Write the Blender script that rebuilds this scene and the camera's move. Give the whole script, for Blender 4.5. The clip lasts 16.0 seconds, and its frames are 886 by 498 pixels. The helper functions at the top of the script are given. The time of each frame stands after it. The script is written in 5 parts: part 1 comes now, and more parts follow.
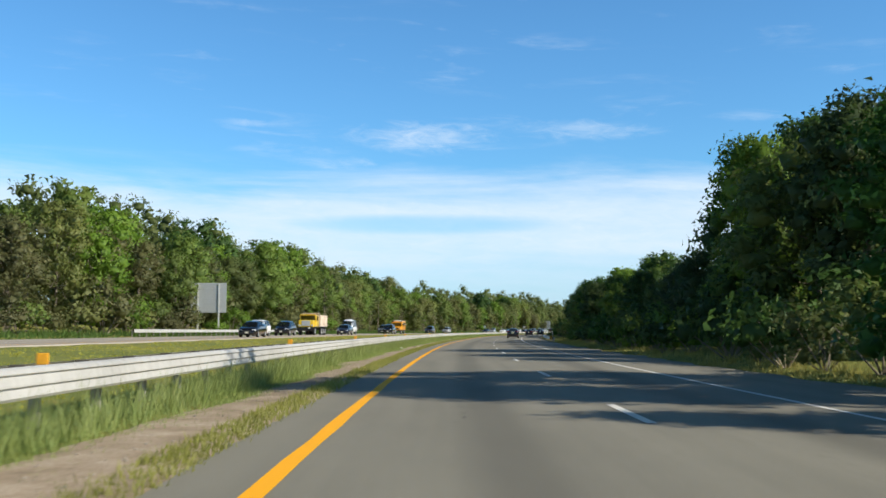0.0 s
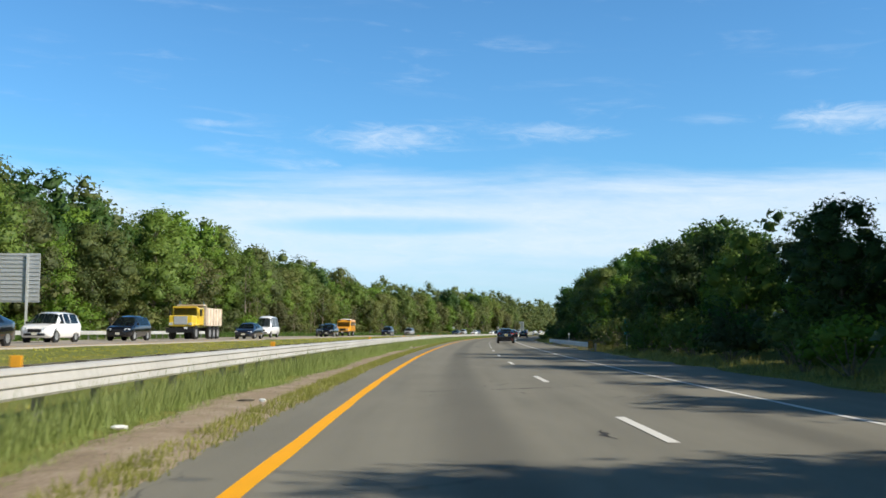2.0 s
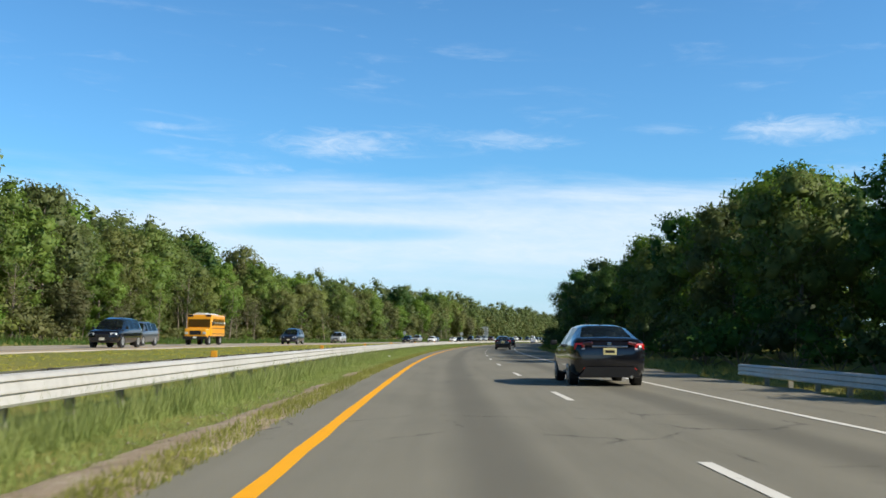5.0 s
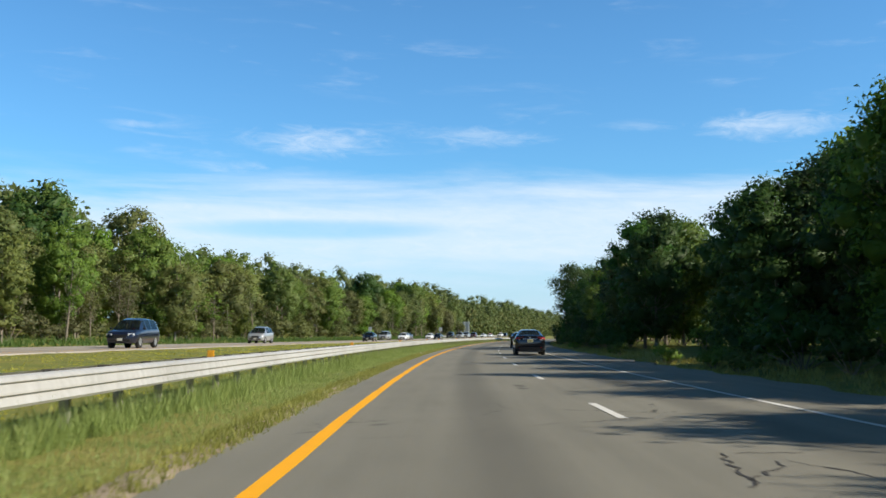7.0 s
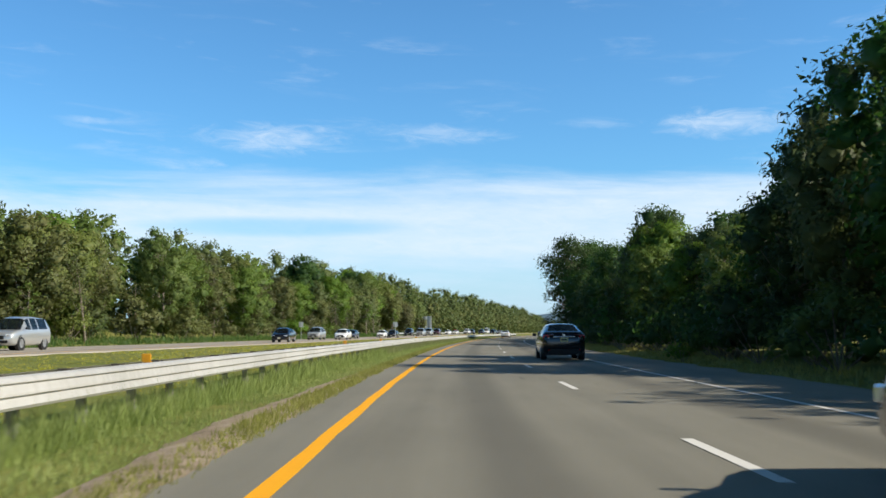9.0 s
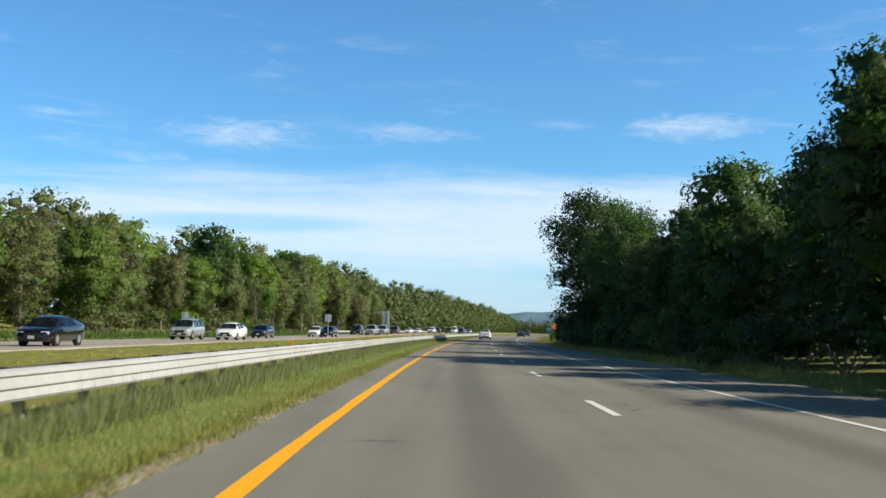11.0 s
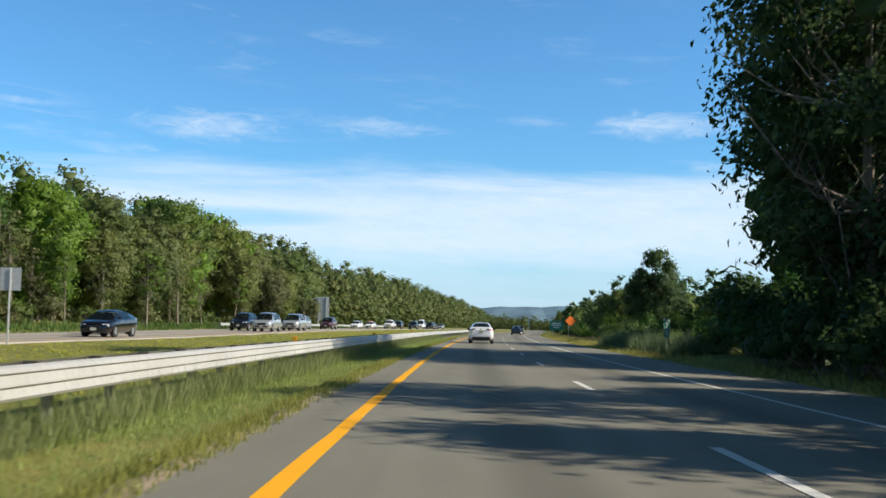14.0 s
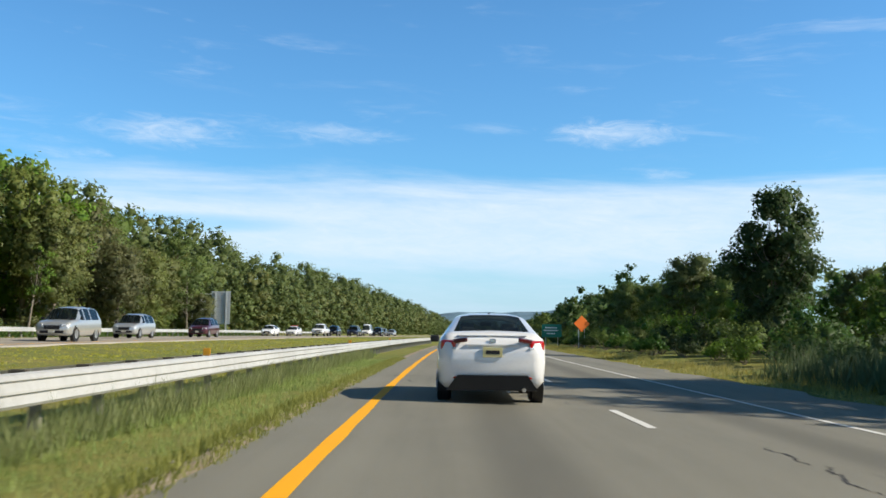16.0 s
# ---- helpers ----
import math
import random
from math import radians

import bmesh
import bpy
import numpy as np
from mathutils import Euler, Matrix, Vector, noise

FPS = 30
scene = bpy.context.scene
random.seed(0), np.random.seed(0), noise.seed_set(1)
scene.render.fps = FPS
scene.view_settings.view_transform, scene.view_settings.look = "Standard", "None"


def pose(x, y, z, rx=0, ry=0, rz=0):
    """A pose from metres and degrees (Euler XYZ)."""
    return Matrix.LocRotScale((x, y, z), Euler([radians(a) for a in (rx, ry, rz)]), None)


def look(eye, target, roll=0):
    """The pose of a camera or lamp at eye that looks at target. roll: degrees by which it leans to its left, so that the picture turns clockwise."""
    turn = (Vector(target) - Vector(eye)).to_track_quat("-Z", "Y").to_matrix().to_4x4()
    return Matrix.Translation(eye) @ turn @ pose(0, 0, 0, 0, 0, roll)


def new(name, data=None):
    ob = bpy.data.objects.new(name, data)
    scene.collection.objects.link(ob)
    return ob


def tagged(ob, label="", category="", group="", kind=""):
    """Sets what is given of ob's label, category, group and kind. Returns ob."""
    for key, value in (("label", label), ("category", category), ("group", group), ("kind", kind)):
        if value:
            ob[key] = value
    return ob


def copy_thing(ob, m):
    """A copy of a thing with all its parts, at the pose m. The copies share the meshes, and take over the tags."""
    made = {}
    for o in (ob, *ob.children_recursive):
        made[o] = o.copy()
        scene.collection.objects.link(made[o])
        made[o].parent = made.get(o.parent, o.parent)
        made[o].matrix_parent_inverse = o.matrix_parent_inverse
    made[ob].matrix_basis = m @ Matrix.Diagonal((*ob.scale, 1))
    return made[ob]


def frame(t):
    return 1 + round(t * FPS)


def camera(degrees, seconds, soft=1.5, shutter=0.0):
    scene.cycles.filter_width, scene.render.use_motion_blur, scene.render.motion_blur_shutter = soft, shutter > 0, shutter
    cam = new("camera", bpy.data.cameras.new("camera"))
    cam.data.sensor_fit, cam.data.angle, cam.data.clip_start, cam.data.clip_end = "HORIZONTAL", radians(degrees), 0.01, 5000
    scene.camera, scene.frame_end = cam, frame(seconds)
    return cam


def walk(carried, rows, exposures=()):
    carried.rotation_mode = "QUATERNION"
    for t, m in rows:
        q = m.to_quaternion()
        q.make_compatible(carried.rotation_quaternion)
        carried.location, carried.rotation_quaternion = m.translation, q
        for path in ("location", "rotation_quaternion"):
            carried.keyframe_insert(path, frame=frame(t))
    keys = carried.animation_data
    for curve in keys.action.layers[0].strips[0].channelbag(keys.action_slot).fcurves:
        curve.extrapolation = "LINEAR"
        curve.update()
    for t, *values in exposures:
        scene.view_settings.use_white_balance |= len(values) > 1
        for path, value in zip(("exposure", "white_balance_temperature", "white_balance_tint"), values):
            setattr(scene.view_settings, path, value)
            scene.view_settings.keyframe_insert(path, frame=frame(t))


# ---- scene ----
EXPOSURES = [(0.0, 0.3), (16.0, 0.3)]
cam = camera(47.3, 16.0, soft=1.6, shutter=0.1)
EYE = 1.08
# seconds, x, y, yaw, pitch, roll
ROWS = [
    (0.00, 1.260, 0.380, -3.198, 4.621, 0.065),
    (0.50, 1.951, 12.812, -3.668, 4.701, 0.136),
    (1.00, 2.778, 25.298, -4.354, 4.809, 0.116),
    (1.50, 3.707, 38.059, -4.864, 4.725, 0.052),
    (2.00, 4.729, 50.958, -5.198, 4.712, 0.042),
    (2.50, 5.795, 63.551, -5.437, 4.767, 0.001),
    (3.00, 7.032, 76.067, -5.562, 4.976, 0.038),
    (3.50, 8.149, 88.569, -5.988, 4.889, 0.112),
    (4.00, 9.603, 101.331, -6.969, 4.903, 0.183),
    (4.50, 11.230, 114.437, -7.485, 5.126, 0.383),
    (5.30, 13.961, 135.483, -8.051, 5.061, 0.216),
    (6.15, 17.056, 157.969, -8.652, 4.993, 0.039),
    (7.00, 20.430, 180.490, -9.253, 4.925, -0.138),
    (7.50, 22.517, 193.735, -9.624, 4.748, 0.075),
    (8.00, 24.812, 207.294, -10.012, 4.922, -0.197),
    (8.50, 27.308, 220.850, -10.688, 4.853, -0.061),
    (9.00, 30.006, 234.482, -11.532, 4.753, -0.503),
    (9.50, 32.808, 247.971, -12.385, 4.832, -0.005),
    (10.00, 35.730, 261.451, -13.031, 4.644, 0.069),
    (10.80, 40.660, 282.636, -13.414, 4.678, 0.274),
    (11.65, 46.090, 304.607, -13.820, 4.714, 0.490),
    (12.50, 51.759, 326.378, -14.227, 4.750, 0.707),
    (13.00, 55.025, 339.233, -14.428, 4.481, 0.592),
    (13.50, 58.341, 352.147, -14.787, 4.594, 0.848),
    (14.00, 61.865, 365.062, -15.235, 4.431, 0.842),
    (14.50, 65.574, 378.057, -15.817, 4.507, 0.810),
    (15.00, 69.522, 391.399, -16.470, 4.627, 0.912),
    (15.50, 73.500, 404.712, -17.264, 4.864, 0.830),
    (16.00, 77.577, 417.948, -17.658, 4.836, 0.702),
]
walk(cam, [(t, pose(x, y, EYE, 90 + pitch, 0, yaw) @ pose(0, 0, 0, 0, 0, roll)) for t, x, y, yaw, pitch, roll in ROWS], EXPOSURES)

# ---- world and sun ----
SUN_AZ, SUN_EL = radians(116), radians(33.5)   # clockwise from +y, height


def node_tree(owner):
    owner.use_nodes = True
    nt = owner.node_tree
    nt.nodes.clear()
    return nt


class Nodes:
    """Short hand for building node trees."""

    def __init__(self, nt):
        self.nt = nt

    def add(self, kind, inputs=None, **props):
        n = self.nt.nodes.new(kind)
        for k, v in props.items():
            setattr(n, k, v)
        for k, v in (inputs or {}).items():
            self.put(n.inputs[k], v)
        return n

    def put(self, socket, v):
        if isinstance(v, bpy.types.NodeSocket):
            self.nt.links.new(v, socket)
        else:
            socket.default_value = v

    def math(self, op, a, b=0.0, c=0.0, clamp=False):
        n = self.add("ShaderNodeMath", operation=op, use_clamp=clamp)
        for i, v in enumerate((a, b, c)):
            self.put(n.inputs[i], v)
        return n.outputs[0]

    def mix(self, f, a, b, blend="MIX"):
        n = self.add("ShaderNodeMix", data_type="RGBA", blend_type=blend)
        self.put(n.inputs[0], f)
        self.put(n.inputs[6], a)
        self.put(n.inputs[7], b)
        return n.outputs[2]

    def ramp(self, f, stops):
        n = self.add("ShaderNodeValToRGB", {0: f})
        el = n.color_ramp.elements
        while len(el) < len(stops):
            el.new(0.5)
        for e, (p, c) in zip(el, stops):
            e.position = p
            e.color = c if len(c) == 4 else (*c, 1)
        return n.outputs[0]

    def smooth(self, v, lo, hi):
        n = self.add("ShaderNodeMapRange", {0: v, 1: lo, 2: hi, 3: 0.0, 4: 1.0}, interpolation_type="SMOOTHSTEP")
        return n.outputs[0]

    def noise(self, vec, scale, detail=4.0, rough=0.55, dist=0.0):
        n = self.add("ShaderNodeTexNoise", {"Scale": scale, "Detail": detail, "Roughness": rough, "Distortion": dist})
        if vec is not None:
            self.put(n.inputs["Vector"], vec)
        return n.outputs[0]

    def xyz(self, x, y, z=0.0):
        return self.add("ShaderNodeCombineXYZ", {0: x, 1: y, 2: z}).outputs[0]

    def vmul(self, v, s):
        n = self.add("ShaderNodeVectorMath", operation="MULTIPLY")
        self.put(n.inputs[0], v)
        n.inputs[1].default_value = s
        return n.outputs[0]


def build_world():
    w = bpy.data.worlds.new("sky")
    scene.world = w
    N = Nodes(node_tree(w))
    co = N.add("ShaderNodeTexCoord").outputs["Generated"]
    sep = N.add("ShaderNodeSeparateXYZ", {0: co})
    x, y, z = sep.outputs
    az = N.math("MULTIPLY", N.math("ARCTAN2", x, y), 57.2958)
    el = N.math("MULTIPLY", N.math("ARCSINE", z), 57.2958)
    sky = N.add("ShaderNodeTexSky", sky_type="NISHITA", sun_disc=False, sun_elevation=SUN_EL, sun_rotation=SUN_AZ,
                air_density=1.0, dust_density=0.6, ozone_density=2.5).outputs[0]
    sky = N.mix(1.0, sky, (*SKY_TINT, 1), "MULTIPLY")
    # the sky deepens towards the zenith
    deep = N.math("SUBTRACT", 1.0, N.math("MULTIPLY", N.smooth(el, 16.0, 50.0), 0.72))
    sky = N.mix(1.0, sky, N.xyz(N.math("POWER", deep, 0.8), deep, N.math("POWER", deep, 1.2)), "MULTIPLY")
    # cirrus: streaks stretched along the horizon, slightly tilted
    tilt = N.math("ADD", el, N.math("MULTIPLY", az, 0.03))
    v1 = N.xyz(N.math("MULTIPLY", az, 0.045), N.math("MULTIPLY", tilt, 0.42), 3.1)
    n1 = N.noise(v1, 1.0, 7.0, 0.6, 0.35)
    v2 = N.xyz(N.math("MULTIPLY", az, 0.16), N.math("MULTIPLY", tilt, 0.9), 8.4)
    n2 = N.noise(v2, 1.0, 6.0, 0.62, 0.5)
    v3 = N.xyz(N.math("MULTIPLY", az, 0.5), N.math("MULTIPLY", tilt, 1.7), 1.3)
    n3 = N.noise(v3, 1.0, 8.0, 0.68, 0.8)
    wob = N.math("MULTIPLY", N.math("SUBTRACT", n1, 0.5), 6.5)
    ew = N.math("ADD", el, wob)
    band = N.math("MULTIPLY", N.smooth(ew, 0.2, 5.4), N.math("SUBTRACT", 1.0, N.smooth(ew, 6.4, 9.6)))
    band = N.math("MULTIPLY", band, N.math("ADD", 0.42, N.math("MULTIPLY", N.math("ADD", n2, n3), 0.5)))
    hole_d = N.math("ADD", N.math("POWER", N.math("DIVIDE", N.math("SUBTRACT", az, 2.0), 7.0), 2.0),
                    N.math("POWER", N.math("DIVIDE", N.math("SUBTRACT", el, 6.0), 0.55), 2.0))
    band = N.math("MULTIPLY", band, N.math("SUBTRACT", 1.0, N.math("MULTIPLY", N.smooth(hole_d, 1.6, 0.1), 0.55)))
    streak = N.math("MULTIPLY", N.smooth(n2, 0.52, 0.78), N.smooth(n1, 0.42, 0.62))
    streak = N.math("MULTIPLY", streak, N.math("MULTIPLY", N.smooth(el, 6.5, 9.0), N.math("SUBTRACT", 1.0, N.smooth(el, 14.0, 30.0))))
    mask = N.math("MAXIMUM", N.math("MULTIPLY", band, 0.85), N.math("MULTIPLY", streak, 0.26))
    for a0, e0, wa, we, amp in ((2.2, 10.9, 4.4, 0.9, 0.66), (27.3, 11.3, 3.8, 0.85, 0.7), (11.4, 11.2, 4.4, 0.6, 0.45),
                                (-8.0, 11.5, 1.7, 0.22, 0.42), (-3.0, 9.4, 2.6, 0.5, 0.45), (30.0, 9.0, 1.6, 0.35, 0.4)):
        da = N.math("DIVIDE", N.math("SUBTRACT", az, a0), wa)
        de = N.math("DIVIDE", N.math("SUBTRACT", tilt, e0 + a0 * 0.03), we)
        d = N.math("ADD", N.math("MULTIPLY", da, da), N.math("MULTIPLY", de, de))
        d = N.math("ADD", d, N.math("MULTIPLY", N.math("SUBTRACT", n3, 0.42), 3.6))
        mask = N.math("MAXIMUM", mask, N.math("MULTIPLY", N.smooth(d, 1.6, -0.9), amp))
    lit = N.mix(mask, sky, (*CLOUD, 1))
    haze = N.smooth(el, 5.5, 0.0)
    lit = N.mix(N.math("MULTIPLY", haze, 0.6), lit, (*HAZE, 1))
    bg = N.add("ShaderNodeBackground", {0: lit, 1: SKY_STRENGTH})
    out = N.add("ShaderNodeOutputWorld")
    N.put(out.inputs[0], bg.outputs[0])


SKY_STRENGTH = 0.101
SKY_TINT, CLOUD, HAZE = (0.62, 1.14, 1.45), (6.4, 7.4, 8.5), (5.0, 6.4, 8.2)
build_world()
sun = new("sun", bpy.data.lights.new("sun", "SUN"))
sun.data.energy, sun.data.angle, sun.data.color = 5.0, radians(0.53), (1.0, 0.91, 0.76)
toward = Vector((math.sin(SUN_AZ) * math.cos(SUN_EL), math.cos(SUN_AZ) * math.cos(SUN_EL), math.sin(SUN_EL)))
sun.matrix_world = look(toward * 200, (0, 0, 0))

# ---- materials ----
def bsdf(name, build):
    """A material whose build(N) gives the inputs of a Principled BSDF."""
    m = bpy.data.materials.new(name)
    N = Nodes(node_tree(m))
    ins = build(N)
    bump, bump_d = ins.pop("bump", None), ins.pop("bump_d", 0.02)
    p = N.add("ShaderNodeBsdfPrincipled")
    if bump is not None:
        b = N.add("ShaderNodeBump", {"Height": bump, "Distance": bump_d, "Strength": 1.0})
        N.put(p.inputs["Normal"], b.outputs[0])
    for k, v in ins.items():
        N.put(p.inputs[k], v)
    out = N.add("ShaderNodeOutputMaterial")
    N.put(out.inputs[0], p.outputs[0])
    return m


def obj_co(N):
    return N.add("ShaderNodeTexCoord").outputs["Object"]


def uv_co(N):
    return N.add("ShaderNodeUVMap", uv_map="UVMap").outputs[0]


def rnd(N):
    return N.add("ShaderNodeObjectInfo").outputs["Random"]


def island(N):
    return N.add("ShaderNodeNewGeometry").outputs["Random Per Island"]


def leaf_mat(name, dark, light, warm):
    """Foliage: colour varies leaf by leaf and tree by tree, with light through the leaf."""
    m = bpy.data.materials.new(name)
    N = Nodes(node_tree(m))
    f = N.math("ADD", N.math("MULTIPLY", island(N), 0.3), N.math("MULTIPLY", N.noise(obj_co(N), 0.45, 3.0), 0.7))
    col = N.ramp(f, [(0.15, dark), (0.55, light), (0.9, warm)])
    hsv = N.add("ShaderNodeHueSaturation", {"Hue": N.math("ADD", 0.485, N.math("MULTIPLY", rnd(N), 0.03)),
                                            "Saturation": N.math("ADD", 0.8, N.math("MULTIPLY", rnd(N), 0.3)),
                                            "Value": N.math("ADD", 0.75, N.math("MULTIPLY", rnd(N), 0.5)), "Color": col})
    p = N.add("ShaderNodeBsdfPrincipled", {"Base Color": hsv.outputs[0], "Roughness": 0.55, "Specular IOR Level": 0.3})
    tl = N.add("ShaderNodeBsdfTranslucent", {"Color": hsv.outputs[0]})
    mx = N.add("ShaderNodeMixShader", {0: 0.42})
    N.put(mx.inputs[1], p.outputs[0])
    N.put(mx.inputs[2], tl.outputs[0])
    out = N.add("ShaderNodeOutputMaterial")
    N.put(out.inputs[0], mx.outputs[0])
    return m


def asphalt(name, tone, lanes):
    def build(N):
        uv = uv_co(N)
        u = N.add("ShaderNodeSeparateXYZ", {0: uv}).outputs[0]
        fine = N.noise(uv, 60.0, 3.0, 0.7)
        long = N.noise(N.vmul(uv, (1.6, 0.05, 1)), 1.0, 5.0)
        patch = N.noise(N.vmul(uv, (0.5, 0.16, 1)), 1.0, 4.0, 0.6)
        v = N.math("ADD", N.math("MULTIPLY", long, 0.5), N.math("MULTIPLY", patch, 0.5))
        v = N.math("ADD", v, N.math("MULTIPLY", N.math("SUBTRACT", fine, 0.5), 0.35))
        col = N.ramp(v, [(0.3, tuple(c * 0.78 for c in tone)), (0.5, tone), (0.72, tuple(c * 1.18 for c in tone))])
        # oil drip band along the middle of each lane, paler wheel tracks
        for c in lanes:
            d = N.math("ABSOLUTE", N.math("SUBTRACT", u, c))
            k = N.math("MULTIPLY", N.smooth(d, 0.62, 0.1), N.math("ADD", 0.25, N.math("MULTIPLY", long, 0.5)))
            col = N.mix(k, col, (*(c2 * 0.42 for c2 in tone), 1))
        # cracks
        vo = N.add("ShaderNodeTexVoronoi", {"Vector": N.vmul(uv, (0.5, 0.3, 1)), "Scale": 1.0, "Randomness": 1.0}, feature="DISTANCE_TO_EDGE")
        wv = N.add("ShaderNodeVectorMath", operation="ADD")
        N.put(wv.inputs[0], N.vmul(uv, (0.5, 0.3, 1)))
        N.put(wv.inputs[1], N.vmul(N.xyz(N.noise(uv, 2.2, 5.0, 0.7), N.noise(uv, 2.9, 5.0, 0.7)), (0.22, 0.22, 0)))
        N.put(vo.inputs["Vector"], wv.outputs[0])
        cr = N.math("MULTIPLY", N.smooth(vo.outputs[0], 0.011, 0.003), N.math("MULTIPLY", N.smooth(N.noise(uv, 0.11, 3.0), 0.54, 0.62), N.smooth(N.noise(uv, 1.3, 3.0), 0.44, 0.6)))
        col = N.mix(N.math("MULTIPLY", cr, 0.75), col, (0.02, 0.018, 0.016, 1))
        return {"Base Color": col, "Roughness": 0.82, "Specular IOR Level": 0.35,
                "bump": N.math("SUBTRACT", fine, N.math("MULTIPLY", cr, 1.5)), "bump_d": 0.006}
    return bsdf(name, build)


def paint_line(name, colour, wear):
    def build(N):
        uv = uv_co(N)
        n = N.math("ADD", N.math("MULTIPLY", N.noise(uv, 7.0, 6.0, 0.7), 0.6), N.math("MULTIPLY", N.noise(uv, 0.8, 3.0), 0.4))
        k = N.smooth(n, wear, wear + 0.1)
        col = N.mix(k, colour, (0.13, 0.12, 0.1, 1))
        tint = N.mix(N.math("MULTIPLY", N.noise(uv, 1.7, 4.0), 0.3), col, (*(c * 0.72 for c in colour[:3]), 1))
        return {"Base Color": tint, "Roughness": 0.75, "Specular IOR Level": 0.15, "bump": k, "bump_d": -0.003}
    return bsdf(name, build)


def plain(name, colour, rough=0.5, metal=0.0, spec=0.5, grain=0.12, scale=6.0, coat=0.0):
    def build(N):
        co = obj_co(N)
        n = N.math("ADD", N.math("MULTIPLY", N.noise(co, scale, 4.0), 0.6), N.math("MULTIPLY", N.noise(co, scale * 9, 3.0), 0.4))
        c0 = tuple(max(0, c * (1 - grain * 1.6)) for c in colour)
        c1 = tuple(min(1, c * (1 + grain * 1.6)) for c in colour)
        d = {"Base Color": N.ramp(n, [(0.3, c0), (0.7, c1)]), "Roughness": N.math("ADD", rough - 0.04, N.math("MULTIPLY", n, 0.08)),
             "Metallic": metal, "Specular IOR Level": spec}
        if coat:
            d["Coat Weight"], d["Coat Roughness"] = coat, 0.04
        return d
    return bsdf(name, build)


def ground_build(N):
    co = obj_co(N)
    big, mid, fine = N.noise(co, 0.06, 4.0), N.noise(co, 0.7, 5.0, 0.65), N.noise(co, 9.0, 4.0, 0.7)
    v = N.math("ADD", N.math("MULTIPLY", big, 0.35), N.math("ADD", N.math("MULTIPLY", mid, 0.4), N.math("MULTIPLY", fine, 0.25)))
    col = N.ramp(v, [(0.3, (0.1, 0.13, 0.035)), (0.47, (0.18, 0.205, 0.055)), (0.58, (0.26, 0.235, 0.07)), (0.72, (0.33, 0.27, 0.13))])
    return {"Base Color": col, "Roughness": 0.95, "Specular IOR Level": 0.1, "bump": N.math("ADD", fine, mid), "bump_d": 0.08}


def dirt_build(N):
    co = obj_co(N)
    mid, fine = N.noise(co, 1.1, 5.0, 0.65), N.noise(co, 22.0, 4.0, 0.75)
    v = N.math("ADD", N.math("MULTIPLY", mid, 0.55), N.math("MULTIPLY", fine, 0.45))
    col = N.ramp(v, [(0.32, (0.17, 0.14, 0.09)), (0.45, (0.3, 0.235, 0.17)), (0.56, (0.4, 0.325, 0.245)), (0.68, (0.52, 0.45, 0.36))])
    return {"Base Color": col, "Roughness": 0.95, "Specular IOR Level": 0.1, "bump": v, "bump_d": 0.03}


def bark_build(N):
    co = N.vmul(obj_co(N), (3.0, 3.0, 0.6))
    v = N.noise(co, 2.0, 5.0, 0.65)
    col = N.ramp(v, [(0.3, (0.09, 0.075, 0.055)), (0.6, (0.25, 0.21, 0.16)), (0.8, (0.42, 0.38, 0.31))])
    return {"Base Color": col, "Roughness": 0.9, "bump": v, "bump_d": 0.04}


def steel_build(N):
    co = obj_co(N)
    a, b = N.noise(co, 0.35, 4.0), N.noise(N.vmul(co, (1, 1, 0.15)), 9.0, 4.0, 0.7)
    v = N.math("ADD", N.math("MULTIPLY", a, 0.5), N.math("MULTIPLY", b, 0.5))
    col = N.ramp(v, [(0.3, (0.34, 0.335, 0.31)), (0.5, (0.47, 0.465, 0.44)), (0.7, (0.57, 0.565, 0.54))])
    rust = N.smooth(N.noise(co, 0.5, 6.0, 0.7), 0.64, 0.74)
    col = N.mix(N.math("MULTIPLY", rust, 0.5), col, (0.2, 0.13, 0.08, 1))
    return {"Base Color": col, "Roughness": 0.5, "Metallic": 0.1, "bump": b, "bump_d": 0.003}


